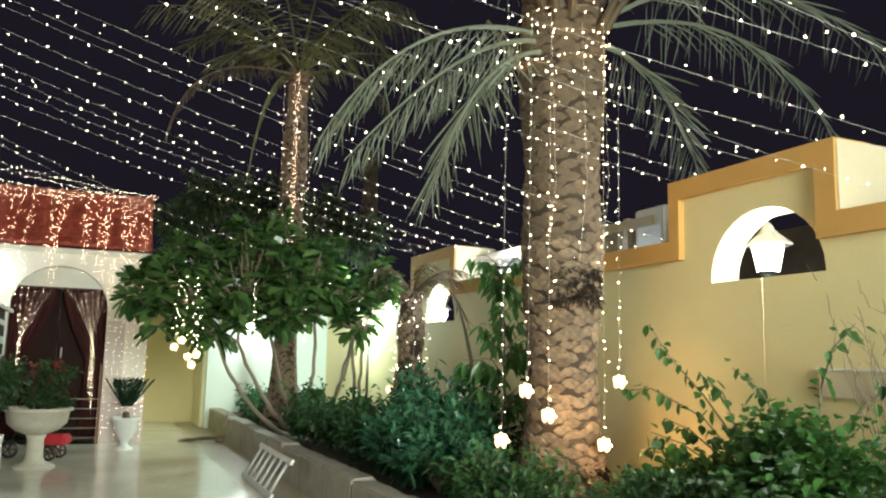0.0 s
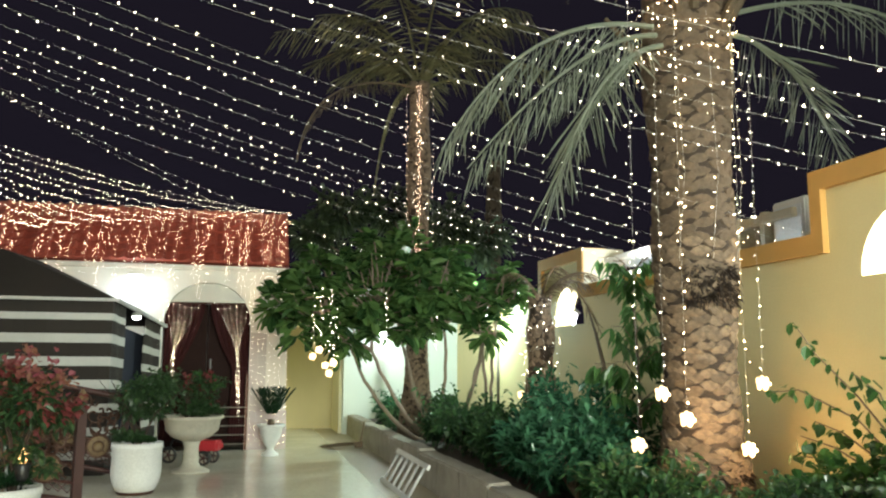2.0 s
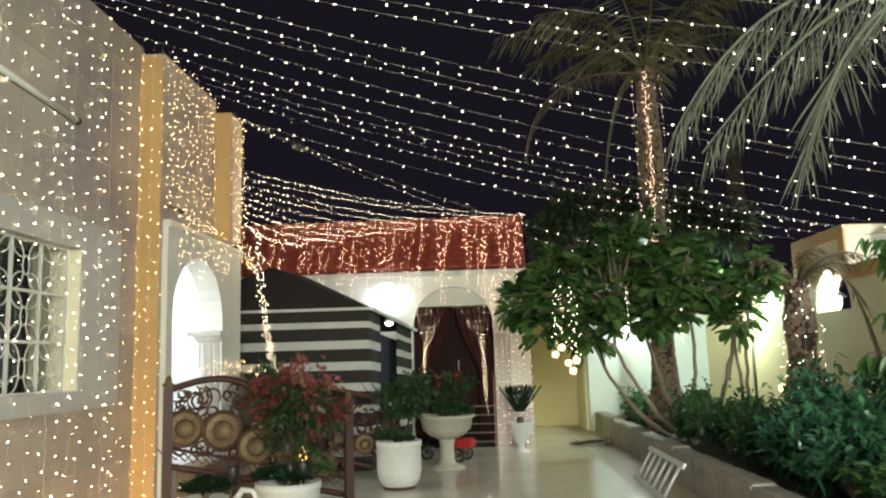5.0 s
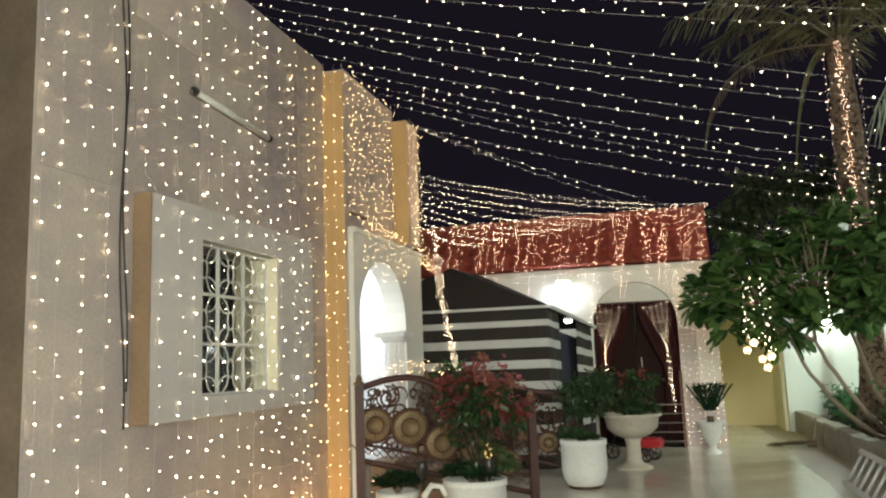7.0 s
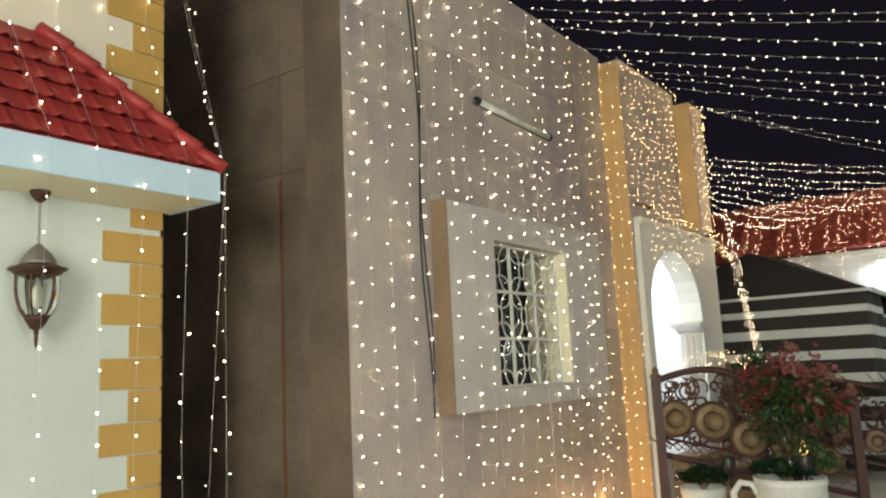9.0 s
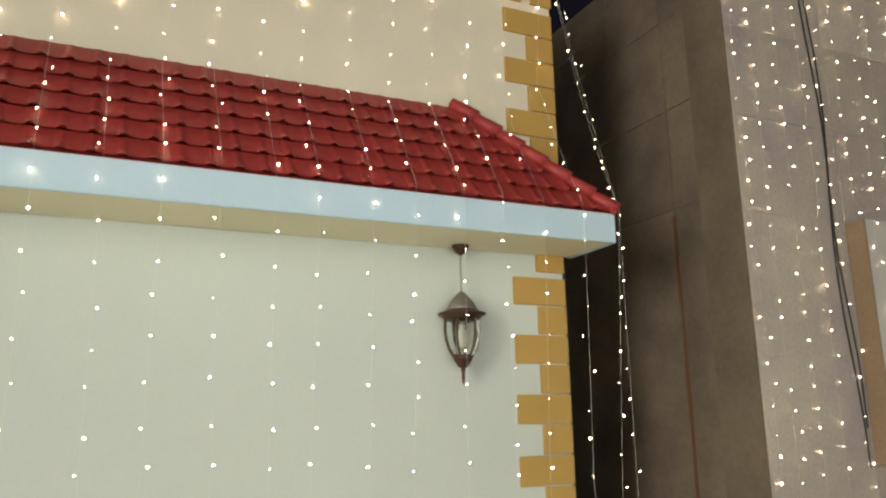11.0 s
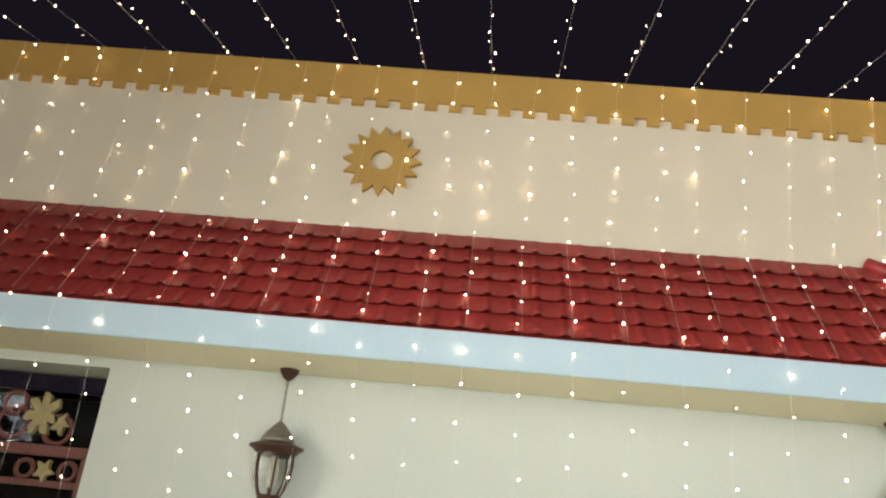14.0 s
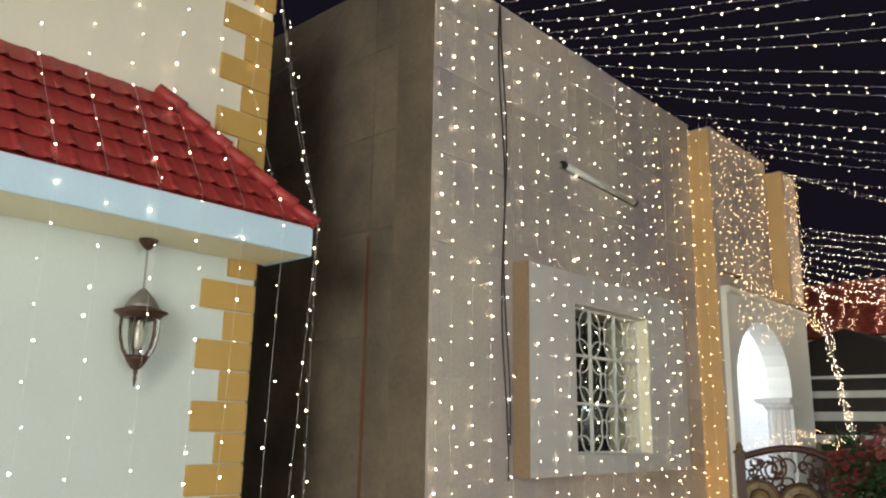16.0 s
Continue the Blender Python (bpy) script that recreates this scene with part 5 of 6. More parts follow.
def entrance():
    """Dark double door behind maroon curtains tied back to both sides, and a low gate."""
    d = tagged(thing("door_1", (-0.9, 13.75, 0), "dark brown panelled double door in shadow", "door"), kind="structure")
    for sx in (-1, 1):
        leaf = part("door_leaf", soft_box(min(0.005 * sx, 0.72 * sx), max(0.005 * sx, 0.72 * sx), 0, 0.05, 0.02, 2.45, 0.01), M_DOORWOOD, d)
        for z0, z1 in ((0.2, 0.95), (1.1, 2.2)):
            part("panel", soft_box(min(0.12 * sx, 0.6 * sx), max(0.12 * sx, 0.6 * sx), -0.015, 0.0, z0, z1, 0.008), M_DOORWOOD, leaf)
    bm = bmesh.new()
    tube(bm, [(0.07, -0.05, 1.25), (0.07, -0.05, 1.5)], 0.012, 6)
    part("handle", bm, M_ALU, d, "bright metal pull handle")
    c = thing("curtain", (-0.9, 13.42, 0), "dark maroon door curtain tied back on both sides", "curtain")
    for sx in (-1, 1):
        bm = bmesh.new()
        rows = []
        for j in range(21):
            z = 2.44 - 2.3 * j / 20
            f = j / 20
            pinch = 1 - 0.68 * math.exp(-((f - 0.48) / 0.22) ** 2) if f < 0.48 else 0.38 + 0.12 * (f - 0.48)
            if f < 0.48:
                pinch = 1.0 - 0.62 * (f / 0.48) ** 1.5
            row = []
            for i in range(29):
                u = i / 28
                x = sx * (0.70 - 0.66 * pinch * u)
                row.append(bm.verts.new((x, 0.035 * math.sin(u * 40) * (0.6 + 0.4 * pinch), z)))
            rows.append(row)
        for a, b in zip(rows, rows[1:]):
            for i in range(28):
                bm.faces.new((a[i], a[i + 1], b[i + 1], b[i]))
        ob = part("drape", bm, M_CURTAIN, c, smooth=True)
        ob.modifiers.new("thick", "SOLIDIFY").thickness = 0.006
        bm = bmesh.new()
        tube(bm, [(sx * 0.72, 0.06, 1.36), (sx * 0.6, -0.06, 1.33), (sx * 0.46, -0.05, 1.36)], 0.02, 6)
        part("tie_back", bm, M_CURTAIN, c)
    bm = bmesh.new()
    tube(bm, [(-0.72, 0, 2.45), (0.72, 0, 2.45)], 0.015, 6)
    part("rod", bm, M_BRONZE, c)
    g = thing("low_gate", (-0.75, 13.2, 0), "low metal gate with horizontal bars at the entrance", "gate")
    for x in (-0.1, 0.55):
        part("post", soft_box(x - 0.025, x + 0.025, -0.025, 0.025, 0, 1.25 if x > 0 else 0.7, 0.005), M_BRONZE, g)
    for z in (0.1, 0.25, 0.4, 0.55, 0.7):
        bm = bmesh.new()
        tube(bm, [(-0.1, 0, z), (0.53, 0, z)], 0.012, 6)
        part("bar", bm, M_PEWTER, g)


entrance()


def tent():
    """Black and white striped wool tent with a hipped top and an open dark doorway on its side."""
    t = thing("striped_tent", (-2.0, 10.55, 0), "black and white striped wool tent with a pitched dark top", "tent")
    w, d, eave = 3.2, 2.45, 2.27
    stripes = [0.0, 0.20, 0.31, 0.50, 0.61, 0.80, 0.91, 1.10, 1.22, 1.40, 1.52, 1.70, 1.82, 2.00, 2.09, 2.27]
    for k in range(len(stripes) - 1):
        m = M_WHITECLOTH if k % 2 else M_BLACKCLOTH
        z0, z1 = stripes[k], stripes[k + 1]
        bm = bmesh.new()
        n = 24
        rows = [[bm.verts.new((-w + w * i / n, 0.012 * math.sin(i * 1.3) - 0.01 * math.sin(z * 4), z)) for i in range(n + 1)] for z in (z0, z1)]
        for i in range(n):
            bm.faces.new((rows[0][i], rows[0][i + 1], rows[1][i + 1], rows[1][i]))
        part("front_stripe", bm, m, t).modifiers.new("thick", "SOLIDIFY").thickness = 0.012
        for y0, y1 in ((0.0, 0.55), (1.55, d)):
            bm = bmesh.new()
            n = 6
            rows = [[bm.verts.new((0.010 * math.sin(i * 1.5 + z * 3), y0 + (y1 - y0) * i / n, z)) for i in range(n + 1)] for z in (z0, z1)]
            for i in range(n):
                bm.faces.new((rows[0][i], rows[0][i + 1], rows[1][i + 1], rows[1][i]))
            part("side_stripe", bm, m, t).modifiers.new("thick", "SOLIDIFY").thickness = 0.012
    bm = bmesh.new()
    a = [bm.verts.new(p) for p in ((-w - 0.05, -0.08, eave), (0.08, -0.08, eave), (0.08, d + 0.05, eave), (-w - 0.05, d + 0.05, eave))]
    r = [bm.verts.new(p) for p in ((-1.72, 0.75, 3.10), (-1.60, d - 0.6, 3.20))]
    for q in ((a[0], a[1], r[0]), (a[1], a[2], r[1], r[0]), (a[2], a[3], r[1]), (a[3], a[0], r[0], r[1])):
        bm.faces.new(q)
    bmesh.ops.recalc_face_normals(bm, faces=bm.faces)
    part("roof", bm, M_BLACKCLOTH, t, "plain dark wool roof").modifiers.new("thick", "SOLIDIFY").thickness = 0.015
    part("eave_hem", soft_box(0.06, 0.10, -0.1, d + 0.05, eave - 0.035, eave + 0.02, 0.006), M_WHITECLOTH, t, "white hem along the eave")
    part("eave_hem", soft_box(-w, 0.10, -0.12, -0.085, eave - 0.025, eave + 0.015, 0.006), M_WHITECLOTH, t)
    # sheet close behind the doorway, coloured like the dark inside of the tent
    bm = bmesh.new()
    box(bm, -0.16, -0.13, 0.3, d - 0.02, 0, 2.02)
    part("doorway_shade", bm, M_NAVY, t, "dark blue sheet standing for the shaded inside")
    for o in t.children:
        for v in o.data.vertices:
            v.co.z *= 1 - 0.10 * max(0, v.co.y) / d
            v.co.x += 0.155 * v.co.y
    l = thing("tent_lamp", (-1.80, 11.35, 2.10), "small bright lamp above the tent doorway", "lamp")
    part("body", lathe([(0.05, 0.05), (0.07, 0.02), (0.07, 0.0)], 12), M_ACBOX, l)
    part("bulb", lathe([(0.06, 0.0), (0.055, -0.03), (0.02, -0.05)], 12), M_LAMP, l)


tent()


def railing():
    """Red-brown step railing with gold plate-shaped medallions, scrolls and a lattice foot rail."""
    a, b = Vector((-3.52, 7.10, 0)), Vector((-1.86, 7.95, 0))
    r = thing("step_railing", a, "ornate red-brown stair railing with round gold medallions", "railing", turn=math.degrees(math.atan2(b.y - a.y, b.x - a.x)))
    L = (b - a).length
    for x, z0, z1 in ((0.0, 0.0, 1.32), (L, 0.0, 1.08)):
        post = part("post", soft_box(x - 0.045, x + 0.045, -0.045, 0.045, z0, z1, 0.008), M_REDWOOD, r)
        part("cap", lathe([(0.06, z1), (0.06, z1 + 0.02), (0.03, z1 + 0.04), (0.035, z1 + 0.07), (0.01, z1 + 0.11)], 12, Matrix.Translation((x, 0, 0))), M_GOLD, post, smooth=True)
    bm = bmesh.new()
    top = [(L * f, 0, 1.28 + 0.10 * math.sin(math.pi * min(1, f * 2)) - 0.42 * max(0, f - 0.35)) for f in np.linspace(0, 1, 15)]
    tube(bm, top, 0.035, 8)
    part("top_rail", bm, M_REDWOOD, r, smooth=True)
    bm = bmesh.new()
    low = [(L * f, 0, 0.55 - 0.45 * f) for f in np.linspace(0, 1, 9)]
    tube(bm, low, 0.03, 8)
    part("foot_rail", bm, M_REDWOOD, r, smooth=True)
    bm = bmesh.new()
    for k in range(22):
        f = k / 22
        for s in (0.05, -0.05):
            tube(bm, [(L * f, 0, 0.62 - 0.45 * f), (L * (f + s), 0, 0.72 - 0.45 * f)], 0.008, 4)
    tube(bm, [(x, y, z + 0.17) for x, y, z in low], 0.016, 6)
    part("lattice", bm, M_REDWOOD, r)
    bm = bmesh.new()
    for k in range(130):
        x = L * (0.03 + 0.94 * RNG.random())
        hi = 1.20 + 0.10 * math.sin(math.pi * min(1, x / L * 2)) - 0.42 * max(0, x / L - 0.35)
        lo = 0.74 - 0.45 * x / L
        z, turn, r0, sg = lo + (hi - lo) * RNG.random(), math.tau * RNG.random(), 0.05 + 0.06 * RNG.random(), (-1) ** k
        tube(bm, [(x + r0 * f * math.cos(turn + sg * 5.5 * f), 0.035 + 0.01 * RNG.random(), z + r0 * f * math.sin(turn + sg * 5.5 * f)) for f in np.linspace(0.12, 1, 11)], 0.016, 5, 0.009)
    part("scrollwork", bm, M_BRONZE, r, "dark bronze openwork behind the medallions", kind="stuff")
    for x, z, rad in ((0.16, 0.90, 0.165), (0.53, 0.86, 0.175), (0.87, 0.68, 0.17), (1.22, 0.62, 0.155), (1.58, 0.44, 0.12)):
        x = x * L / 1.87
        bm = lathe([(rad, -0.012), (rad, 0.012), (rad * 0.86, 0.022), (rad * 0.6, 0.012), (rad * 0.56, 0.02), (rad * 0.45, 0.02), (rad * 0.42, 0.010), (0.01, 0.012)], 28, Matrix.Translation((x, 0, z)) @ pose(0, 0, 0, 90))
        part("medallion", bm, M_GOLD, r, "gold ringed plate medallion", smooth=True)
        bm = bmesh.new()
        tube(bm, [(x + rad * 1.08 * math.cos(t), 0, z + rad * 1.08 * math.sin(t)) for t in np.linspace(0, math.tau, 21)], 0.015, 6)
        part("ring", bm, M_BRONZE, r)
        bm = bmesh.new()
        tube(bm, [(x + rad * 0.53 * math.cos(t), -0.022, z + rad * 0.53 * math.sin(t)) for t in np.linspace(0, math.tau, 19)], 0.008, 5)
        for t in np.linspace(0, math.tau, 9)[:-1]:
            tube(bm, [(x + rad * 0.64 * math.cos(t), -0.016, z + rad * 0.64 * math.sin(t)), (x + rad * 0.82 * math.cos(t), -0.02, z + rad * 0.82 * math.sin(t))], 0.006, 4)
        part("relief", bm, M_BRONZE, r, kind="stuff")
    for x, z in ((0.3, 1.18), (0.7, 1.15), (1.35, 0.95), (0.35, 0.72), (1.0, 0.5), (1.45, 0.5)):
        bm = bmesh.new()
        x = x * L / 1.87
        tube(bm, [(x + (0.02 + 0.016 * t) * math.cos(t), 0, z + (0.02 + 0.016 * t) * math.sin(t)) for t in np.linspace(0, 7.5, 24)], 0.012, 5)
        part("scroll", bm, M_BRONZE, r, smooth=True)
    s = copy_thing(r, Matrix.Translation((-3.50, 9.45, 0)) @ pose(0, 0, 0, 0, 0, 14))
    for i in range(3):
        bm = soft_box(-3.62 + 0.30 * i, -3.32 + 0.30 * i, 7.6, 9.3, -0.1, 0.48 - 0.16 * (i + 0), 0.01)
        setting("porch_step", bm, M_BROWNSTONE, "brown stone step up to the porch", "step")


railing()


# ---- pots, plants and loose things ----


def white_pot(at, r=0.27, h=0.55, label="round white glazed flower pot"):
    p = thing("flower_pot", at, label, "flower pot", "white flower pots")
    part("pot", lathe([(r * 0.70, 0.03), (r * 0.78, 0.04), (r * 0.93, 0.12), (r, 0.22), (r * 0.99, h - 0.07), (r * 1.03, h - 0.06), (r * 1.03, h), (r * 0.92, h), (r * 0.90, h - 0.08)], 36, cap=False), M_POT, p, smooth=True)
    part("saucer", lathe([(r * 0.72, 0.0), (r * 0.76, 0.03), (r * 0.6, 0.04)], 24), M_BRONZE, p, "dark saucer under the pot", smooth=True)
    part("soil", lathe([(r * 0.9, h - 0.07), (0.01, h - 0.05)], 20), M_SOIL, p)
    return p


def flowering_shrub(at, radii, n, nf, label, stem_h, flowers=(L_FLOWER, L_FLOWER2)):
    s = thing("flowering_shrub", at, label, "plant")
    bm = bmesh.new()
    for i in range(7):
        e = (radii[0] * 0.6 * RNG.normal(), radii[1] * 0.6 * RNG.normal(), stem_h + radii[2] * 0.5)
        tube(bm, [(0.03 * RNG.normal(), 0.03 * RNG.normal(), 0), (e[0] * 0.3, e[1] * 0.3, stem_h * 0.6), e], 0.014, 5, 0.004)
    part("branchwork", bm, M_BARKDARK, s, kind="stuff")
    base, dirs, fb, fd = [], [], [], []
    for k in range(14):
        low = k >= 10
        c = np.array([RNG.uniform(-0.9, 0.9) * radii[0], RNG.uniform(-0.8, 0.8) * radii[1], stem_h + RNG.normal() * radii[2] * 0.45])
        if low:
            c = np.array([RNG.normal() * radii[0] * 0.35, RNG.normal() * radii[1] * 0.35, stem_h * (0.25 + 0.5 * RNG.random())])
        p, d = clump_points(n // (18 if low else 9), c, np.array(radii) * (0.3 if low else 0.55), 0.2)
        base.append(p), dirs.append(d + 0.5 * RNG.normal(size=d.shape))
        if low:
            continue
        centres, out = clump_points(nf // 80, c + np.array([0, 0, radii[2] * 0.25]), np.array(radii) * 0.6, 0.6)
        for q, o in zip(centres, out):
            m = int(RNG.integers(5, 26))
            fb.append(q + 0.040 * RNG.normal(size=(m, 3))), fd.append(o + 0.8 * RNG.normal(size=(m, 3)))
    base, dirs = np.concatenate(base), np.concatenate(dirs)
    base[:, 2] = np.maximum(base[:, 2], 0.06)
    lens = 0.04 + 0.04 * RNG.random(len(base))
    mesh_part("foliage", leaf_mesh("foliage", base, dirs, lens, lens * 0.55, L_POT), s, kind="stuff")
    third = len(fb) * 3 // 5
    for u, w, petal in ((fb[:third], fd[:third], flowers[0]), (fb[third:], fd[third:], flowers[1])):
        if u:
            u, w = np.concatenate(u), np.concatenate(w)
            mesh_part("blossom", leaf_mesh("flowers", u, w, 0.062, 0.052, petal, 0.1, 0.2), s, "clusters of muted red and pink bracts", kind="stuff")


white_pot((-2.15, 6.45, 0), 0.285, 0.47, "large white flower pot by the step railing")
flowering_shrub((-2.06, 6.45, 0.42), (0.46, 0.42, 0.28), 1600, 640, "bougainvillea with red and pink bracts in a white pot", 0.72)
white_pot((-1.43, 9.0, 0), 0.27, 0.56, "tall white flower pot near the tent")
flowering_shrub((-1.43, 9.0, 0.5), (0.40, 0.36, 0.26), 1100, 0, "airy green shrub in a white pot", 0.62)
bush("pot_plant", (-1.43, 8.95, 0.5), (0.2, 0.2, 0.1), 500, L_POT, 0.08, "low greenery filling the white pot")
bush("pot_plant", (-2.15, 6.42, 0.42), (0.22, 0.22, 0.1), 500, L_CYCAD, 0.10, "dark greenery under the bougainvillea")
white_pot((-2.95, 6.6, 0), 0.20, 0.33, "small white flower pot by the ochre pilaster")
bush("pot_plant", (-2.95, 6.6, 0.3), (0.22, 0.22, 0.12), 800, L_CYCAD, 0.09, "dark leafy plant in a small white pot")
bush("pot_plant", (-3.15, 9.6, 0.9), (0.2, 0.25, 0.3), 900, L_BUSH, 0.16, "feathery green plant beside the porch", wide=0.12)
p = white_pot((-3.15, 9.6, 0), 0.2, 0.9, "tall white pot beside the porch")


def urn(at, bowl, height, label):
    u = thing("stone_urn", at, label, "urn")
    k = bowl
    part("foot", lathe([(k * 0.62, 0), (k * 0.62, 0.02), (k * 0.5, 0.045), (k * 0.34, 0.07), (k * 0.26, 0.12), (k * 0.24, height * 0.45), (k * 0.3, height * 0.55)], 32), M_URN, u, smooth=True)
    part("bowl", lathe([(k * 0.3, height * 0.55), (k * 0.62, height * 0.62), (k * 0.86, height * 0.74), (k * 0.92, height * 0.93), (k * 1.02, height * 0.95), (k * 1.02, height), (k * 0.9, height), (k * 0.85, height * 0.9)], 36, cap=False), M_URN, u, smooth=True)
    part("soil", lathe([(k * 0.86, height * 0.91), (0.01, height * 0.94)], 20), M_SOIL, u)
    return u


urn((-0.93, 10.66, 0), 0.40, 0.74, "wide weathered stone pedestal urn with plants")
flowering_shrub((-0.95, 10.62, 0.7), (0.34, 0.30, 0.22), 600, 80, "green plant with red flowers filling the stone urn", 0.42, (L_FLOWER, L_VINE))
bush("pot_plant", (-0.85, 10.66, 0.68), (0.3, 0.3, 0.1), 700, L_POT, 0.09, "green leaves spilling over the stone urn")


def small_urn():
    u = thing("white_urn", (0.18, 12.35, 0), "small white classical urn beside the entrance", "urn")
    part("body", lathe([(0.13, 0), (0.13, 0.03), (0.06, 0.07), (0.055, 0.12), (0.10, 0.18), (0.16, 0.30), (0.18, 0.42), (0.22, 0.46), (0.22, 0.48), (0.18, 0.48), (0.16, 0.42)], 32, cap=False), M_POT, u, smooth=True)
    part("soil", lathe([(0.17, 0.43), (0.01, 0.45)], 16), M_SOIL, u)
    c = thing("cycad", (0.18, 12.35, 0.44), "stiff dark green cycad in the white urn", "plant")
    bm = bmesh.new()
    tube(bm, [(0, 0, 0), (0, 0, 0.12)], 0.06, 8, 0.05)
    part("stem", bm, M_BARK, c)
    for i in range(22):
        a, lean = i * 2.4, 0.12 + 0.3 * (i / 22)
        base, dirs = [], []
        for k in range(14):
            f = 0.2 + 0.8 * k / 14
            p = np.array([lean * 0.9 * f * math.cos(a), lean * 0.9 * f * math.sin(a), 0.1 + 0.52 * f - 0.1 * lean * f])
            for sd in (-1, 1):
                base.append(p)
                dirs.append((math.cos(a + sd * 1.2), math.sin(a + sd * 1.2), 0.9))
        mesh_part("frond", leaf_mesh("frond", base, dirs, 0.10, 0.022, L_CYCAD, 0.0, 0.1), c, kind="stuff")


small_urn()


def tricycle():
    t = thing("tricycle", (-0.99, 11.5, 0), "child's tricycle with a black frame and red seat box", "tricycle", turn=-22)

    def wheel(x, y, r):
        m = Matrix.Translation((x, y, r)) @ pose(0, 0, 0, 90)
        w = part("wheel", lathe([(r * 0.74, -0.02), (r * 0.96, -0.022), (r, 0), (r * 0.96, 0.022), (r * 0.74, 0.02)], 22, m, cap=False), M_BLACK, t, "black rubber wheel", smooth=True)
        bm = lathe([(r * 0.18, -0.02), (r * 0.18, 0.02)], 10, m)
        for i in range(5):
            a = math.tau * i / 5
            tube(bm, [m @ Vector((0, 0, 0)), m @ Vector((r * 0.78 * math.cos(a), r * 0.78 * math.sin(a), 0))], 0.010, 5)
        part("spokes", bm, M_REDWOOD, w)
    wheel(-0.32, 0, 0.12), wheel(0.28, -0.16, 0.105), wheel(0.28, 0.16, 0.105)
    bm = bmesh.new()
    tube(bm, [(-0.32, 0, 0.12), (-0.27, 0, 0.34), (-0.25, 0, 0.46)], 0.014, 6)
    tube(bm, [(-0.27, 0, 0.34), (-0.05, 0, 0.28), (0.28, 0, 0.12)], 0.018, 6)
    tube(bm, [(0.28, -0.16, 0.105), (0.28, 0.16, 0.105)], 0.010, 6)
    part("frame", bm, M_BLACK, t)
    bm = bmesh.new()
    tube(bm, [(-0.25, -0.14, 0.46), (-0.25, 0.14, 0.46)], 0.014, 6)
    part("handlebar", bm, M_BLACK, t)
    part("seat_box", soft_box(0.10, 0.46, -0.13, 0.13, 0.20, 0.34, 0.03), mat("red_plastic", (0.50, 0.03, 0.04), 0.4), t, "bright red plastic seat box")


tricycle()


def broom():
    b = thing("palm_broom", (1.28, 13.2, 0), "flat dry palm-fibre broom lying on the floor", "broom", turn=-12)
    base = np.stack([RNG.uniform(0.0, 0.5, 260), RNG.uniform(-0.05, 0.05, 260) * 1.0, RNG.uniform(0.01, 0.05, 260)], 1)
    dirs = np.stack([-np.ones(260), RNG.normal(size=260) * 0.22, RNG.normal(size=260) * 0.03], 1)
    base[:, 2] += 0.05 * np.clip(base[:, 0] / 0.5, 0, 1)
    mesh_part("bristles", leaf_mesh("bristles", base, dirs, 0.28, 0.012, L_DRY, 0.02, 0.1), b, kind="stuff")
    bm = bmesh.new()
    tube(bm, [(0.45, 0, 0.07), (0.52, 0.02, 0.45)], 0.014, 6)
    part("handle", bm, M_BARK2, b)
    bm = bmesh.new()
    tube(bm, [(0.36, 0, 0.05), (0.5, 0, 0.06)], 0.05, 8, 0.06)
    part("binding", bm, M_BARK, b)


broom()


def ladder():
    """Aluminium ladder lying on its side against the kerb."""
    l = thing("aluminium_ladder", (1.44, 8.53, 0), "aluminium ladder on its side leaning on the stone kerb", "ladder")
    y0, y1 = -0.85, 0.85
    lo, hi = Vector((0, 0, 0.02)), Vector((0.20, 0, 0.36))
    for p, nm in ((lo, "rail"), (hi, "rail")):
        bm = bmesh.new()
        box(bm, -0.015, 0.015, y0, y1, -0.03, 0.03, Matrix.Translation(p) @ pose(0, 0, 0, 0, 29))
        part(nm, bm, M_ALU, l)
    for i in range(6):
        y = y0 + 0.14 + 1.42 * i / 5
        bm = bmesh.new()
        tube(bm, [lo + Vector((0, y, 0)), hi + Vector((0, y, 0))], 0.017, 8)
        part("rung", bm, M_ALU, l, smooth=True)


ladder()


def solar_torch(at, lit):
    t = thing("garden_torch", at, "small black garden torch light stuck in a pot" if not lit else "small black torch light with a warm flame glow", "lamp", "garden torches")
    bm = bmesh.new()
    tube(bm, [(0, 0, 0), (0, 0, 0.32)], 0.011, 6)
    part("stake", bm, M_BLACK, t)
    part("head", lathe([(0.02, 0.32), (0.05, 0.36), (0.058, 0.46), (0.05, 0.47)], 14), M_BLACK, t, smooth=True)
    if lit:
        part("flame", lathe([(0.022, 0.47), (0.030, 0.50), (0.024, 0.55), (0.006, 0.58)], 12), glow("flame_orange", (1.0, 0.5, 0.16), 6), t, "warm glowing flame lamp", smooth=True)


solar_torch((-2.62, 6.35, 0.16), False)
solar_torch((-1.98, 6.30, 0.20), True)
k = thing("white_swan_pot", (-2.42, 6.15, 0), "white pot with a curved swan-neck handle", "flower pot")
bm = bmesh.new()
tube(bm, [(-0.10, 0, 0.2), (-0.12, 0, 0.36), (-0.05, 0, 0.45), (0.04, 0, 0.44), (0.08, 0, 0.36)], 0.032, 10, 0.024)
part("neck", bm, M_POT, k, smooth=True)
part("body", lathe([(0.10, 0), (0.17, 0.08), (0.17, 0.2), (0.13, 0.24)], 20), M_POT, k, smooth=True)

# ---- strings of lights ----


def bulb_bm(r, n=6):
    bm = bmesh.new()
    bmesh.ops.create_icosphere(bm, subdivisions=1, radius=r)
    return bm


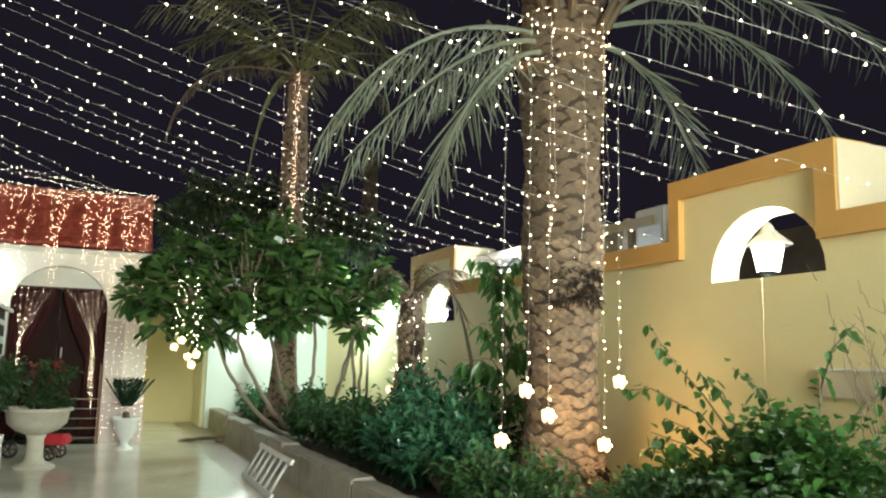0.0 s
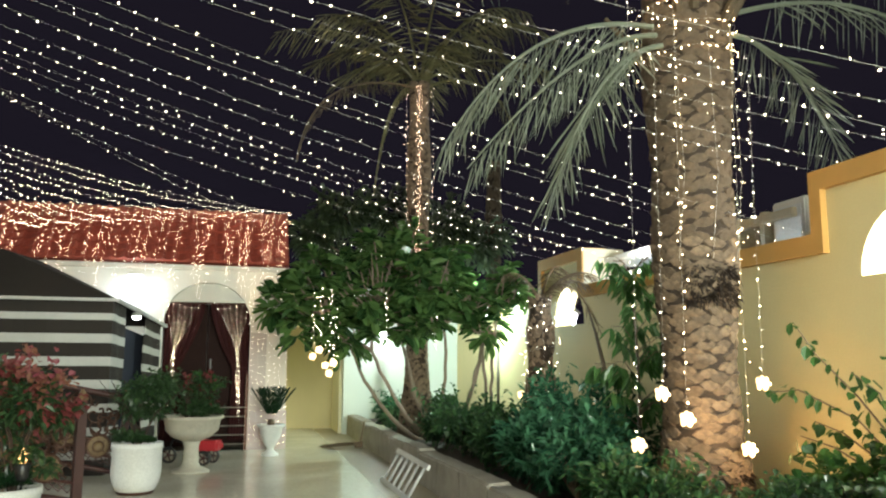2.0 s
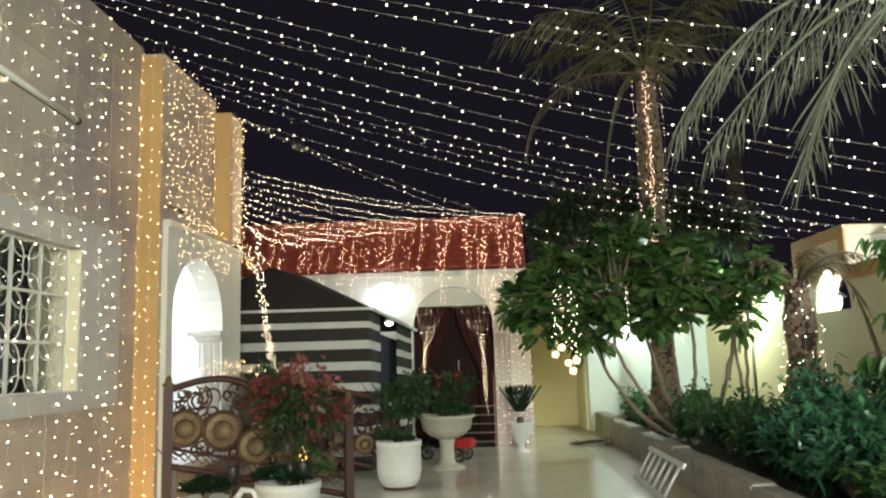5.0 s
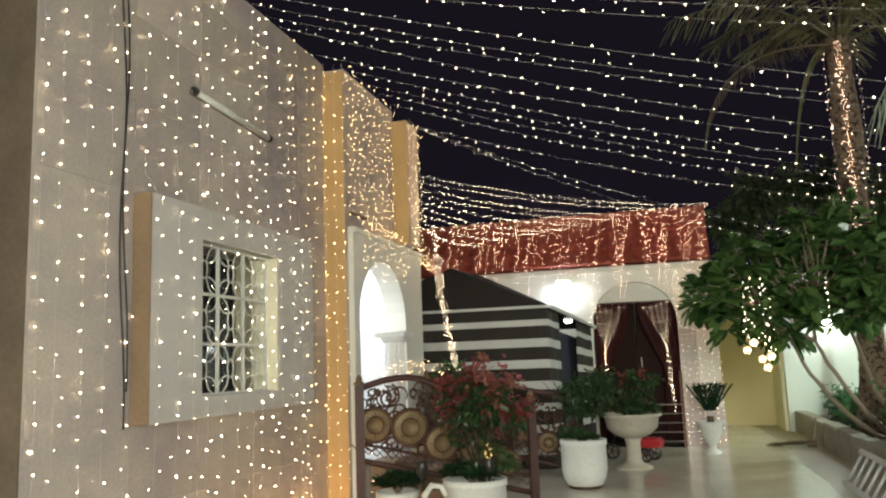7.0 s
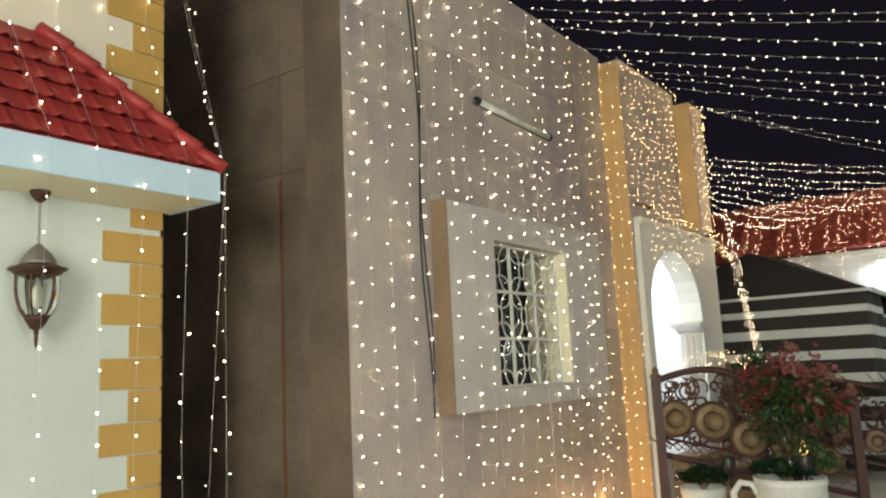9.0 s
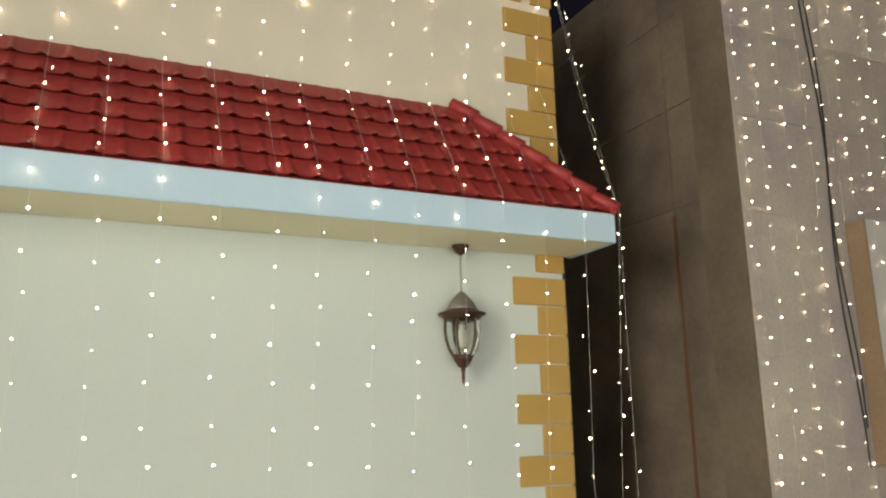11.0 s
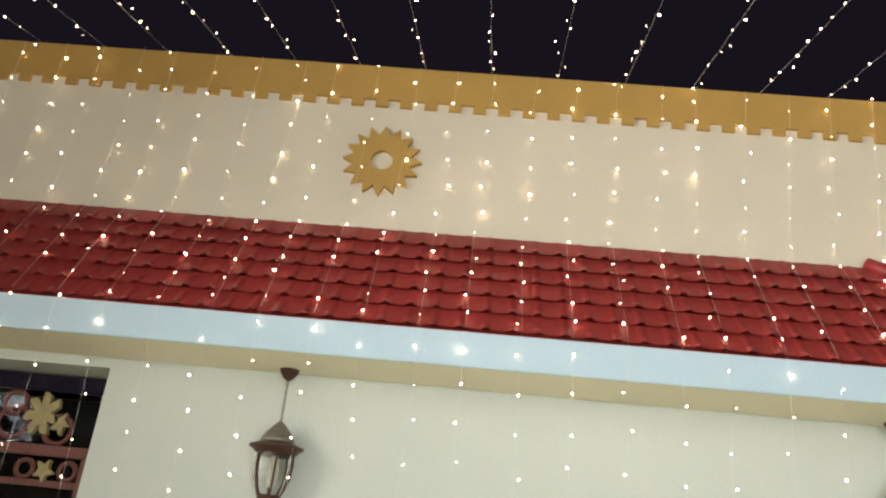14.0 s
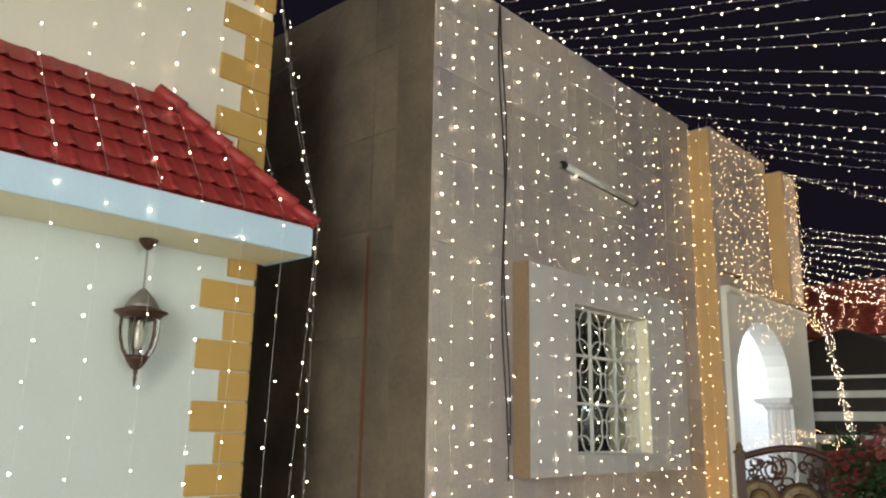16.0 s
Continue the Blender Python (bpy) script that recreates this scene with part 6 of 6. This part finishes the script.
BULB = {m.name: to_mesh("bulb", bulb_bm(0.0053), m) for m in (M_BULB, M_WALLBULB, M_BULB2, M_BULB3, M_AMBER, M_BLACK)}


def sagging(a, b, sag, n=24):
    a, b = Vector(a), Vector(b)
    return [a.lerp(b, i / n) - Vector((0, 0, sag * 4 * (i / n) * (1 - i / n))) for i in range(n + 1)]


def along(pts, step, start=0.0):
    out, left = [], start
    for a, b in zip(pts, pts[1:]):
        d = (b - a).length
        while left < d:
            out.append(a.lerp(b, left / d))
            left += step
        left -= d
    return out


def string_light(pts, step, label, group, bulb=M_BULB, joined=False, wire=0.0006, jitter=0.018, start=None, small=0.0050):
    """One string: a thin cable with bulbs standing off it on short leads."""
    pts = [Vector(p) for p in pts]
    bm = bmesh.new()
    tube(bm, pts, wire, 4)
    s = new("string_light", to_mesh("string_light", bm, M_WIRE))
    tagged(s, label, "string light", group)
    places = along(pts, step, step * RNG.random() if start is None else start)
    if not joined:
        for p in places:
            q = p + Vector(RNG.normal(size=3)) * jitter
            o = mesh_part("bulb", BULB[bulb.name], s)
            o.location, o.scale = q, [0.50 + 0.72 * RNG.random() ** 1.5] * 3
    elif places:
        ico = bulb_bm(small)
        v0 = np.array([tuple(v.co) for v in ico.verts])
        f0 = np.array([[v.index for v in f.verts] for f in ico.faces])
        ico.free()
        c = np.array([tuple(p) for p in places]) + RNG.normal(size=(len(places), 3)) * jitter
        v = (c[:, None, :] + v0[None] * (0.75 + 0.4 * RNG.random((len(c), 1, 1)))).reshape(-1, 3)
        f = (f0[None] + len(v0) * np.arange(len(c))[:, None, None]).reshape(-1, 3)
        me = bpy.data.meshes.new("bulbs")
        me.from_pydata(v.tolist(), [], f.tolist())
        me.materials.append(bulb)
        mesh_part("bulb_chain", me, s, kind="stuff")
    return s


# overhead strings from the tall house to the garden wall
SPANS = ((3.5, 0.5), (3.8, 1.3), (4.0, 1.9), (4.2, 2.6), (4.45, 3.2), (4.6, 3.8), (4.85, 4.4), (5.0, 4.7), (5.3, 4.85), (5.6, 5.2), (5.9, 5.45), (6.15, 6.1), (6.9, 6.6), (7.5, 7.0), (8.0, 7.5), (8.3, 9.45), (8.75, 10.0), (9.2, 10.6),
         (9.25, 11.5), (9.3, 12.8))
for i, (y0, y) in enumerate(SPANS):
    x0, z0 = (-3.93, 4.95) if y0 < 7.2 else ((-3.66, 4.92) if y0 < 8.85 else (-3.45, 4.72))
    z = 3.06 if 3.02 < y < 4.72 or 9.2 < y < 10.85 else 2.56
    string_light(sagging((x0, y0, z0), (4.2, y, z), 0.18 + 0.03 * RNG.normal() + 0.08 * max(0, i - 17)), 0.155, "long string of warm white bulbs stretched over the courtyard", "overhead strings", jitter=0.014)
for i in range(15):
    y = 1.84 - 0.41 * i
    string_light(sagging((AWN_X + 0.01, y, 4.47), (4.2, y * 0.95 - 0.35, 2.56), 0.15), 0.165, "string of warm white bulbs running from the cream house roof", "overhead strings")
# curtain of lights on the tall house
for i in range(21):
    y = 3.02 + 0.205 * i + 0.025 * RNG.normal()
    x = HOUSE_X + (0.02 if i % 3 == 1 else 0.03)
    out = HOUSE_X + 0.17 if 3.93 < y < 6.6 else x
    w = [0.02 * RNG.normal() for k in range(4)]
    string_light([(x, y + w[0], 4.94), (x, y + w[1], 3.9), (x, y + w[2], 2.95), (out, y, 2.75), (out, y + w[3], 1.15), (x if out == x else out - 0.06, y, 0.05)], 0.145, "vertical string of warm bulbs on the stone house front", "house light curtain", M_BULB2 if y > 6.35 else M_WALLBULB, jitter=0.016, wire=0.0004)
for i in range(12):
    y = 7.27 + 0.145 * i
    string_light([(-3.65, y, 4.9), (-3.645, y + 0.02, 3.2), (-3.48, y + 0.03, 3.03), (-3.52, y + 0.03, 2.45 + 0.2 * RNG.random())], 0.085, "dense string of golden bulbs above the porch", "porch strings", M_BULB2, True, jitter=0.018, small=0.0046)
for i in range(5):
    y = 8.86 + 0.1 * i
    string_light([(-3.44, y, 4.72), (-3.44, y, 3.10), (-3.40, 9.35 + 0.12 * i, 2.75)], 0.06, "dense string of warm bulbs on the upper pilaster", "porch strings", M_BULB2, True, jitter=0.025, small=0.0042)
for x, y in ((-3.90, 7.18), (-3.78, 7.17), (-3.68, 7.17)):
    string_light([(x, y, 4.9), (x, y, 0.1)], 0.13, "string of amber bulbs down the ochre pilaster", "house light curtain", M_BULB2, False)
for k in range(3):
    string_light([(-3.4 + 0.03 * k, 9.6, 3.3), (-3.33, 9.62 + 0.03 * k, 2.6), (-3.22, 9.65, 2.0), (-3.12, 9.62, 1.35)], 0.035, "thick hanging bundle of tiny warm bulbs by the tent", "hanging bundles", M_BULB, True, jitter=0.03, small=0.0040)
for k in range(4):
    string_light([(-3.5 + 0.03 * k, 7.45, 1.42), (-3.1 + 0.05 * k, 7.55, 1.5), (-2.75, 7.75, 1.42)], 0.04, "tangle of small warm bulbs on the railing", "railing strings", M_BULB2, True, jitter=0.05, small=0.0036)
string_light([(-3.47, 7.28, 1.40), (-3.46, 7.28, 0.1)], 0.07, "string of amber bulbs down the railing post", "railing strings", M_BULB3, True, jitter=0.02)
# strings added low on the ground as a source for that orange glow
for k in range(3):
    string_light([(-3.86 + 0.04 * k, 4.2, 0.03), (-3.84, 5.6, 0.05 + 0.04 * k), (-3.86 + 0.03 * k, 7.1, 0.03)], 0.07, "string of amber bulbs added along the foot of the house wall", "house light curtain", M_BULB2, True, jitter=0.02)
# curtain of lights on the cream house: over the wall, the tiles and down from the awning edge
for i in range(30):
    y = 1.70 - 0.25 * i + 0.012 * RNG.normal()
    if y > 1.125:
        d = (y - 1.125) / 0.81
        ridge = Vector((AWN_X + 0.47 * d + 0.03, y, 3.41 - 0.70 * d))
    else:
        ridge = Vector((AWN_X + 0.035, y, 3.40))
    w, up = 0.03 * RNG.normal(), y + 0.07 + 0.02 * RNG.normal()
    string_light([(AWN_X + 0.055, up, 4.46), (AWN_X + 0.042, up - 0.02, 4.0), (AWN_X + 0.042, y + 0.02, 3.6), ridge, (-3.862, y, 2.685), (-3.860, y, 2.45), (-3.86, y + w, 1.2), (-3.86, y, 0.05)], 0.178, "vertical string of warm white bulbs over the tiled awning", "awning light curtain", M_WALLBULB, jitter=0.013)
for k in range(2):
    string_light(sagging((AWN_X + 0.03, 1.885, 4.44), (-3.86, 1.955, 2.68), 0.06 + 0.1 * k, 8) + [Vector((-3.86 - 0.25 * k, 1.955 + 0.02 * k, 0.05))], 0.19, "string of warm bulbs hanging at the awning corner", "awning light curtain")
string_light([(AWN_X - 0.004, 1.895, 2.45), (AWN_X - 0.004, 1.893, 0.05)], 0.12, "string of unlit bulbs down the corner of the cream house", "awning light curtain", M_BLACK, jitter=0.008)
# net of lights over the far roof
for i in range(38):
    x = 0.42 - 0.125 * i
    j = 0.05 * RNG.normal()
    dense = 0.05 if x > -0.9 else 0.075
    string_light([(x, 13.85, 4.16), (x + j, 13.35, 3.60), (x + 1.5 * j, 12.98, 3.14), (x + 1.5 * j, 12.96, 2.95 - 0.5 * RNG.random())], dense, "net string of rosy bulbs over the red tiled roof", "roof light net", M_BULB3, True, jitter=0.03)
for i in range(9):
    string_light(sagging((-3.45, 9.1 + 0.02 * i, 4.02 - 0.085 * i), (0.5 - 0.50 * i, 13.75 - 0.06 * i, 4.14 - 0.06 * i), 0.10 + 0.05 * RNG.random()), 0.085, "string of small bulbs running to the far roof", "roof light net", M_BULB, True, jitter=0.012, small=0.0044)
# entrance: strings gathered with the curtain and down the pier
for sx in (-1, 1):
    for k in range(6):
        x = -0.9 + sx * (0.69 - 0.115 * k)
        xs = -0.9 + sx * (0.50 + 0.012 * k)
        string_light(sagging((x, 13.40, 2.455), (xs, 13.365, 1.50), -0.05, 8) + [Vector((xs + 0.02 * sx, 13.365, 0.95 - 0.10 * k))], 0.10, "string of small bulbs gathered with the door curtain", "entrance strings", M_BULB, True, jitter=0.008, small=0.0042)
for k in range(7):
    x = -0.14 + 0.095 * k
    string_light([(x, 13.22, 2.95), (x, 13.22, 0.05)], 0.095, "string of small bulbs down the entrance pier", "entrance strings", M_BULB3, True, jitter=0.012)
for k in range(9):
    a = math.pi * k / 8
    string_light([(-0.9 + 0.72 * math.cos(a), 13.22, 2.1 + 0.72 * math.sin(a)), (-0.9 + 0.75 * math.cos(a), 13.21, 2.98)], 0.09, "string of small bulbs round the arch", "entrance strings", M_BULB, True, jitter=0.03)


def wound(cx, cy, z0, z1, r, turns, step, bulb, label, verticals=0):
    pts = [(cx + r * math.cos(t), cy + r * math.sin(t), z0 + (z1 - z0) * t / (math.tau * turns)) for t in np.linspace(0, math.tau * turns, int(turns * 14))]
    string_light(pts, step, label, "tree strings", bulb, True, jitter=0.02)
    for k in range(verticals):
        a = math.radians(205 + 100 * k / max(1, verticals - 1))
        string_light([(cx + (r + 0.02) * math.cos(a), cy + (r + 0.02) * math.sin(a), z1), (cx + (r + 0.02) * math.cos(a + 0.1), cy + (r + 0.02) * math.sin(a + 0.1), z0)], step * 1.1, label, "tree strings", bulb, True, jitter=0.03)


wound(2.45, 11.94, 2.6, 6.1, 0.23, 2, 0.14, M_BULB3, "string of rosy amber bulbs wound round the slender palm", 0)
for a in (196, 250, 256, 262, 336):
    x, y = 2.45 + 0.24 * math.cos(radians(a)), 11.94 + 0.24 * math.sin(radians(a))
    string_light([(x, y, 6.1), (x, y, 2.6)], 0.06 if 240 < a < 270 else 0.13, "string of rosy amber bulbs down the slender palm trunk", "tree strings", M_BULB3, True, jitter=0.018)
wound(3.52, 9.2, 0.9, 2.3, 0.25, 5, 0.13, M_BULB, "string of warm bulbs wound round the short palm", 3)
wound(3.34, 5.2, 3.95, 4.60, 0.43, 3, 0.09, M_AMBER, "string of warm bulbs wound round the palm head", 0)
for k, (x, y, z0) in enumerate(((2.99, 4.80, 1.12), (3.48, 4.74, 0.9), (3.72, 4.86, 1.4), (2.60, 4.85, 0.94), (2.86, 4.9, 1.3))):
    string_light([(x + 0.02, y + 0.02, 4.45 if k != 2 else 4.1), (x, y, 2.6), (x, y, z0)], 0.105, "string of warm bulbs hanging before the palm trunk", "palm strings", M_AMBER if k < 2 else M_BULB, False, jitter=0.014)
for k in range(3):
    a = math.radians(225 + 38 * k)
    x, y = 3.355 + 0.405 * math.cos(a), 5.2 + 0.405 * math.sin(a)
    string_light([(x, y, 4.4), (x + 0.05, y, 3.0), (x - 0.03, y, 2.3)], 0.13, "string of warm bulbs down the palm trunk", "palm strings", M_AMBER, False, jitter=0.02)


def flower_lamp(at, r=0.065):
    """Flower-shaped warm lamp at the end of a string: a core and five rounded petals."""
    l = thing("flower_lamp", at, "warm glowing flower-shaped lamp hanging on a string", "lamp", "flower lamps")
    bm = bmesh.new()
    bmesh.ops.create_icosphere(bm, subdivisions=2, radius=r * 0.5)
    part("core", bm, M_STAR, l)
    for i in range(12):
        c = i / 6 - 0.917
        d = Vector((math.cos(i * 2.4) * math.sqrt(1 - c * c), math.sin(i * 2.4) * math.sqrt(1 - c * c), c)) * r * 0.72
        bm = bmesh.new()
        bmesh.ops.create_icosphere(bm, subdivisions=1, radius=r * 0.30)
        bmesh.ops.translate(bm, verts=bm.verts, vec=d)
        part("petal", bm, M_STAR, l)


for at in ((2.99, 4.80, 1.05), (3.48, 4.74, 0.82), (3.72, 4.86, 1.32), (2.60, 4.85, 0.86), (2.84, 4.9, 1.24)):
    flower_lamp(at)
for at in ((3.03, 8.6, 1.08), (3.26, 8.6, 0.93), (3.09, 8.6, 0.78), (0.70, 10.2, 1.63), (0.84, 10.2, 1.31), (0.61, 10.2, 1.54), (0.78, 10.15, 1.42), (0.9, 10.25, 1.45), (2.6, 12.9, 1.2)):
    flower_lamp(at, 0.055)
for x, y, z in ((0.70, 10.2, 1.66), (0.84, 10.2, 1.34), (0.61, 10.2, 1.57), (0.9, 10.25, 1.48), (1.6, 10.1, 1.5), (2.3, 10.2, 1.6)):
    string_light([(x, y, 2.45), (x + 0.02, y, z)], 0.06, "string of warm bulbs hanging in the leafy tree", "tree strings", M_BULB, True, jitter=0.025)
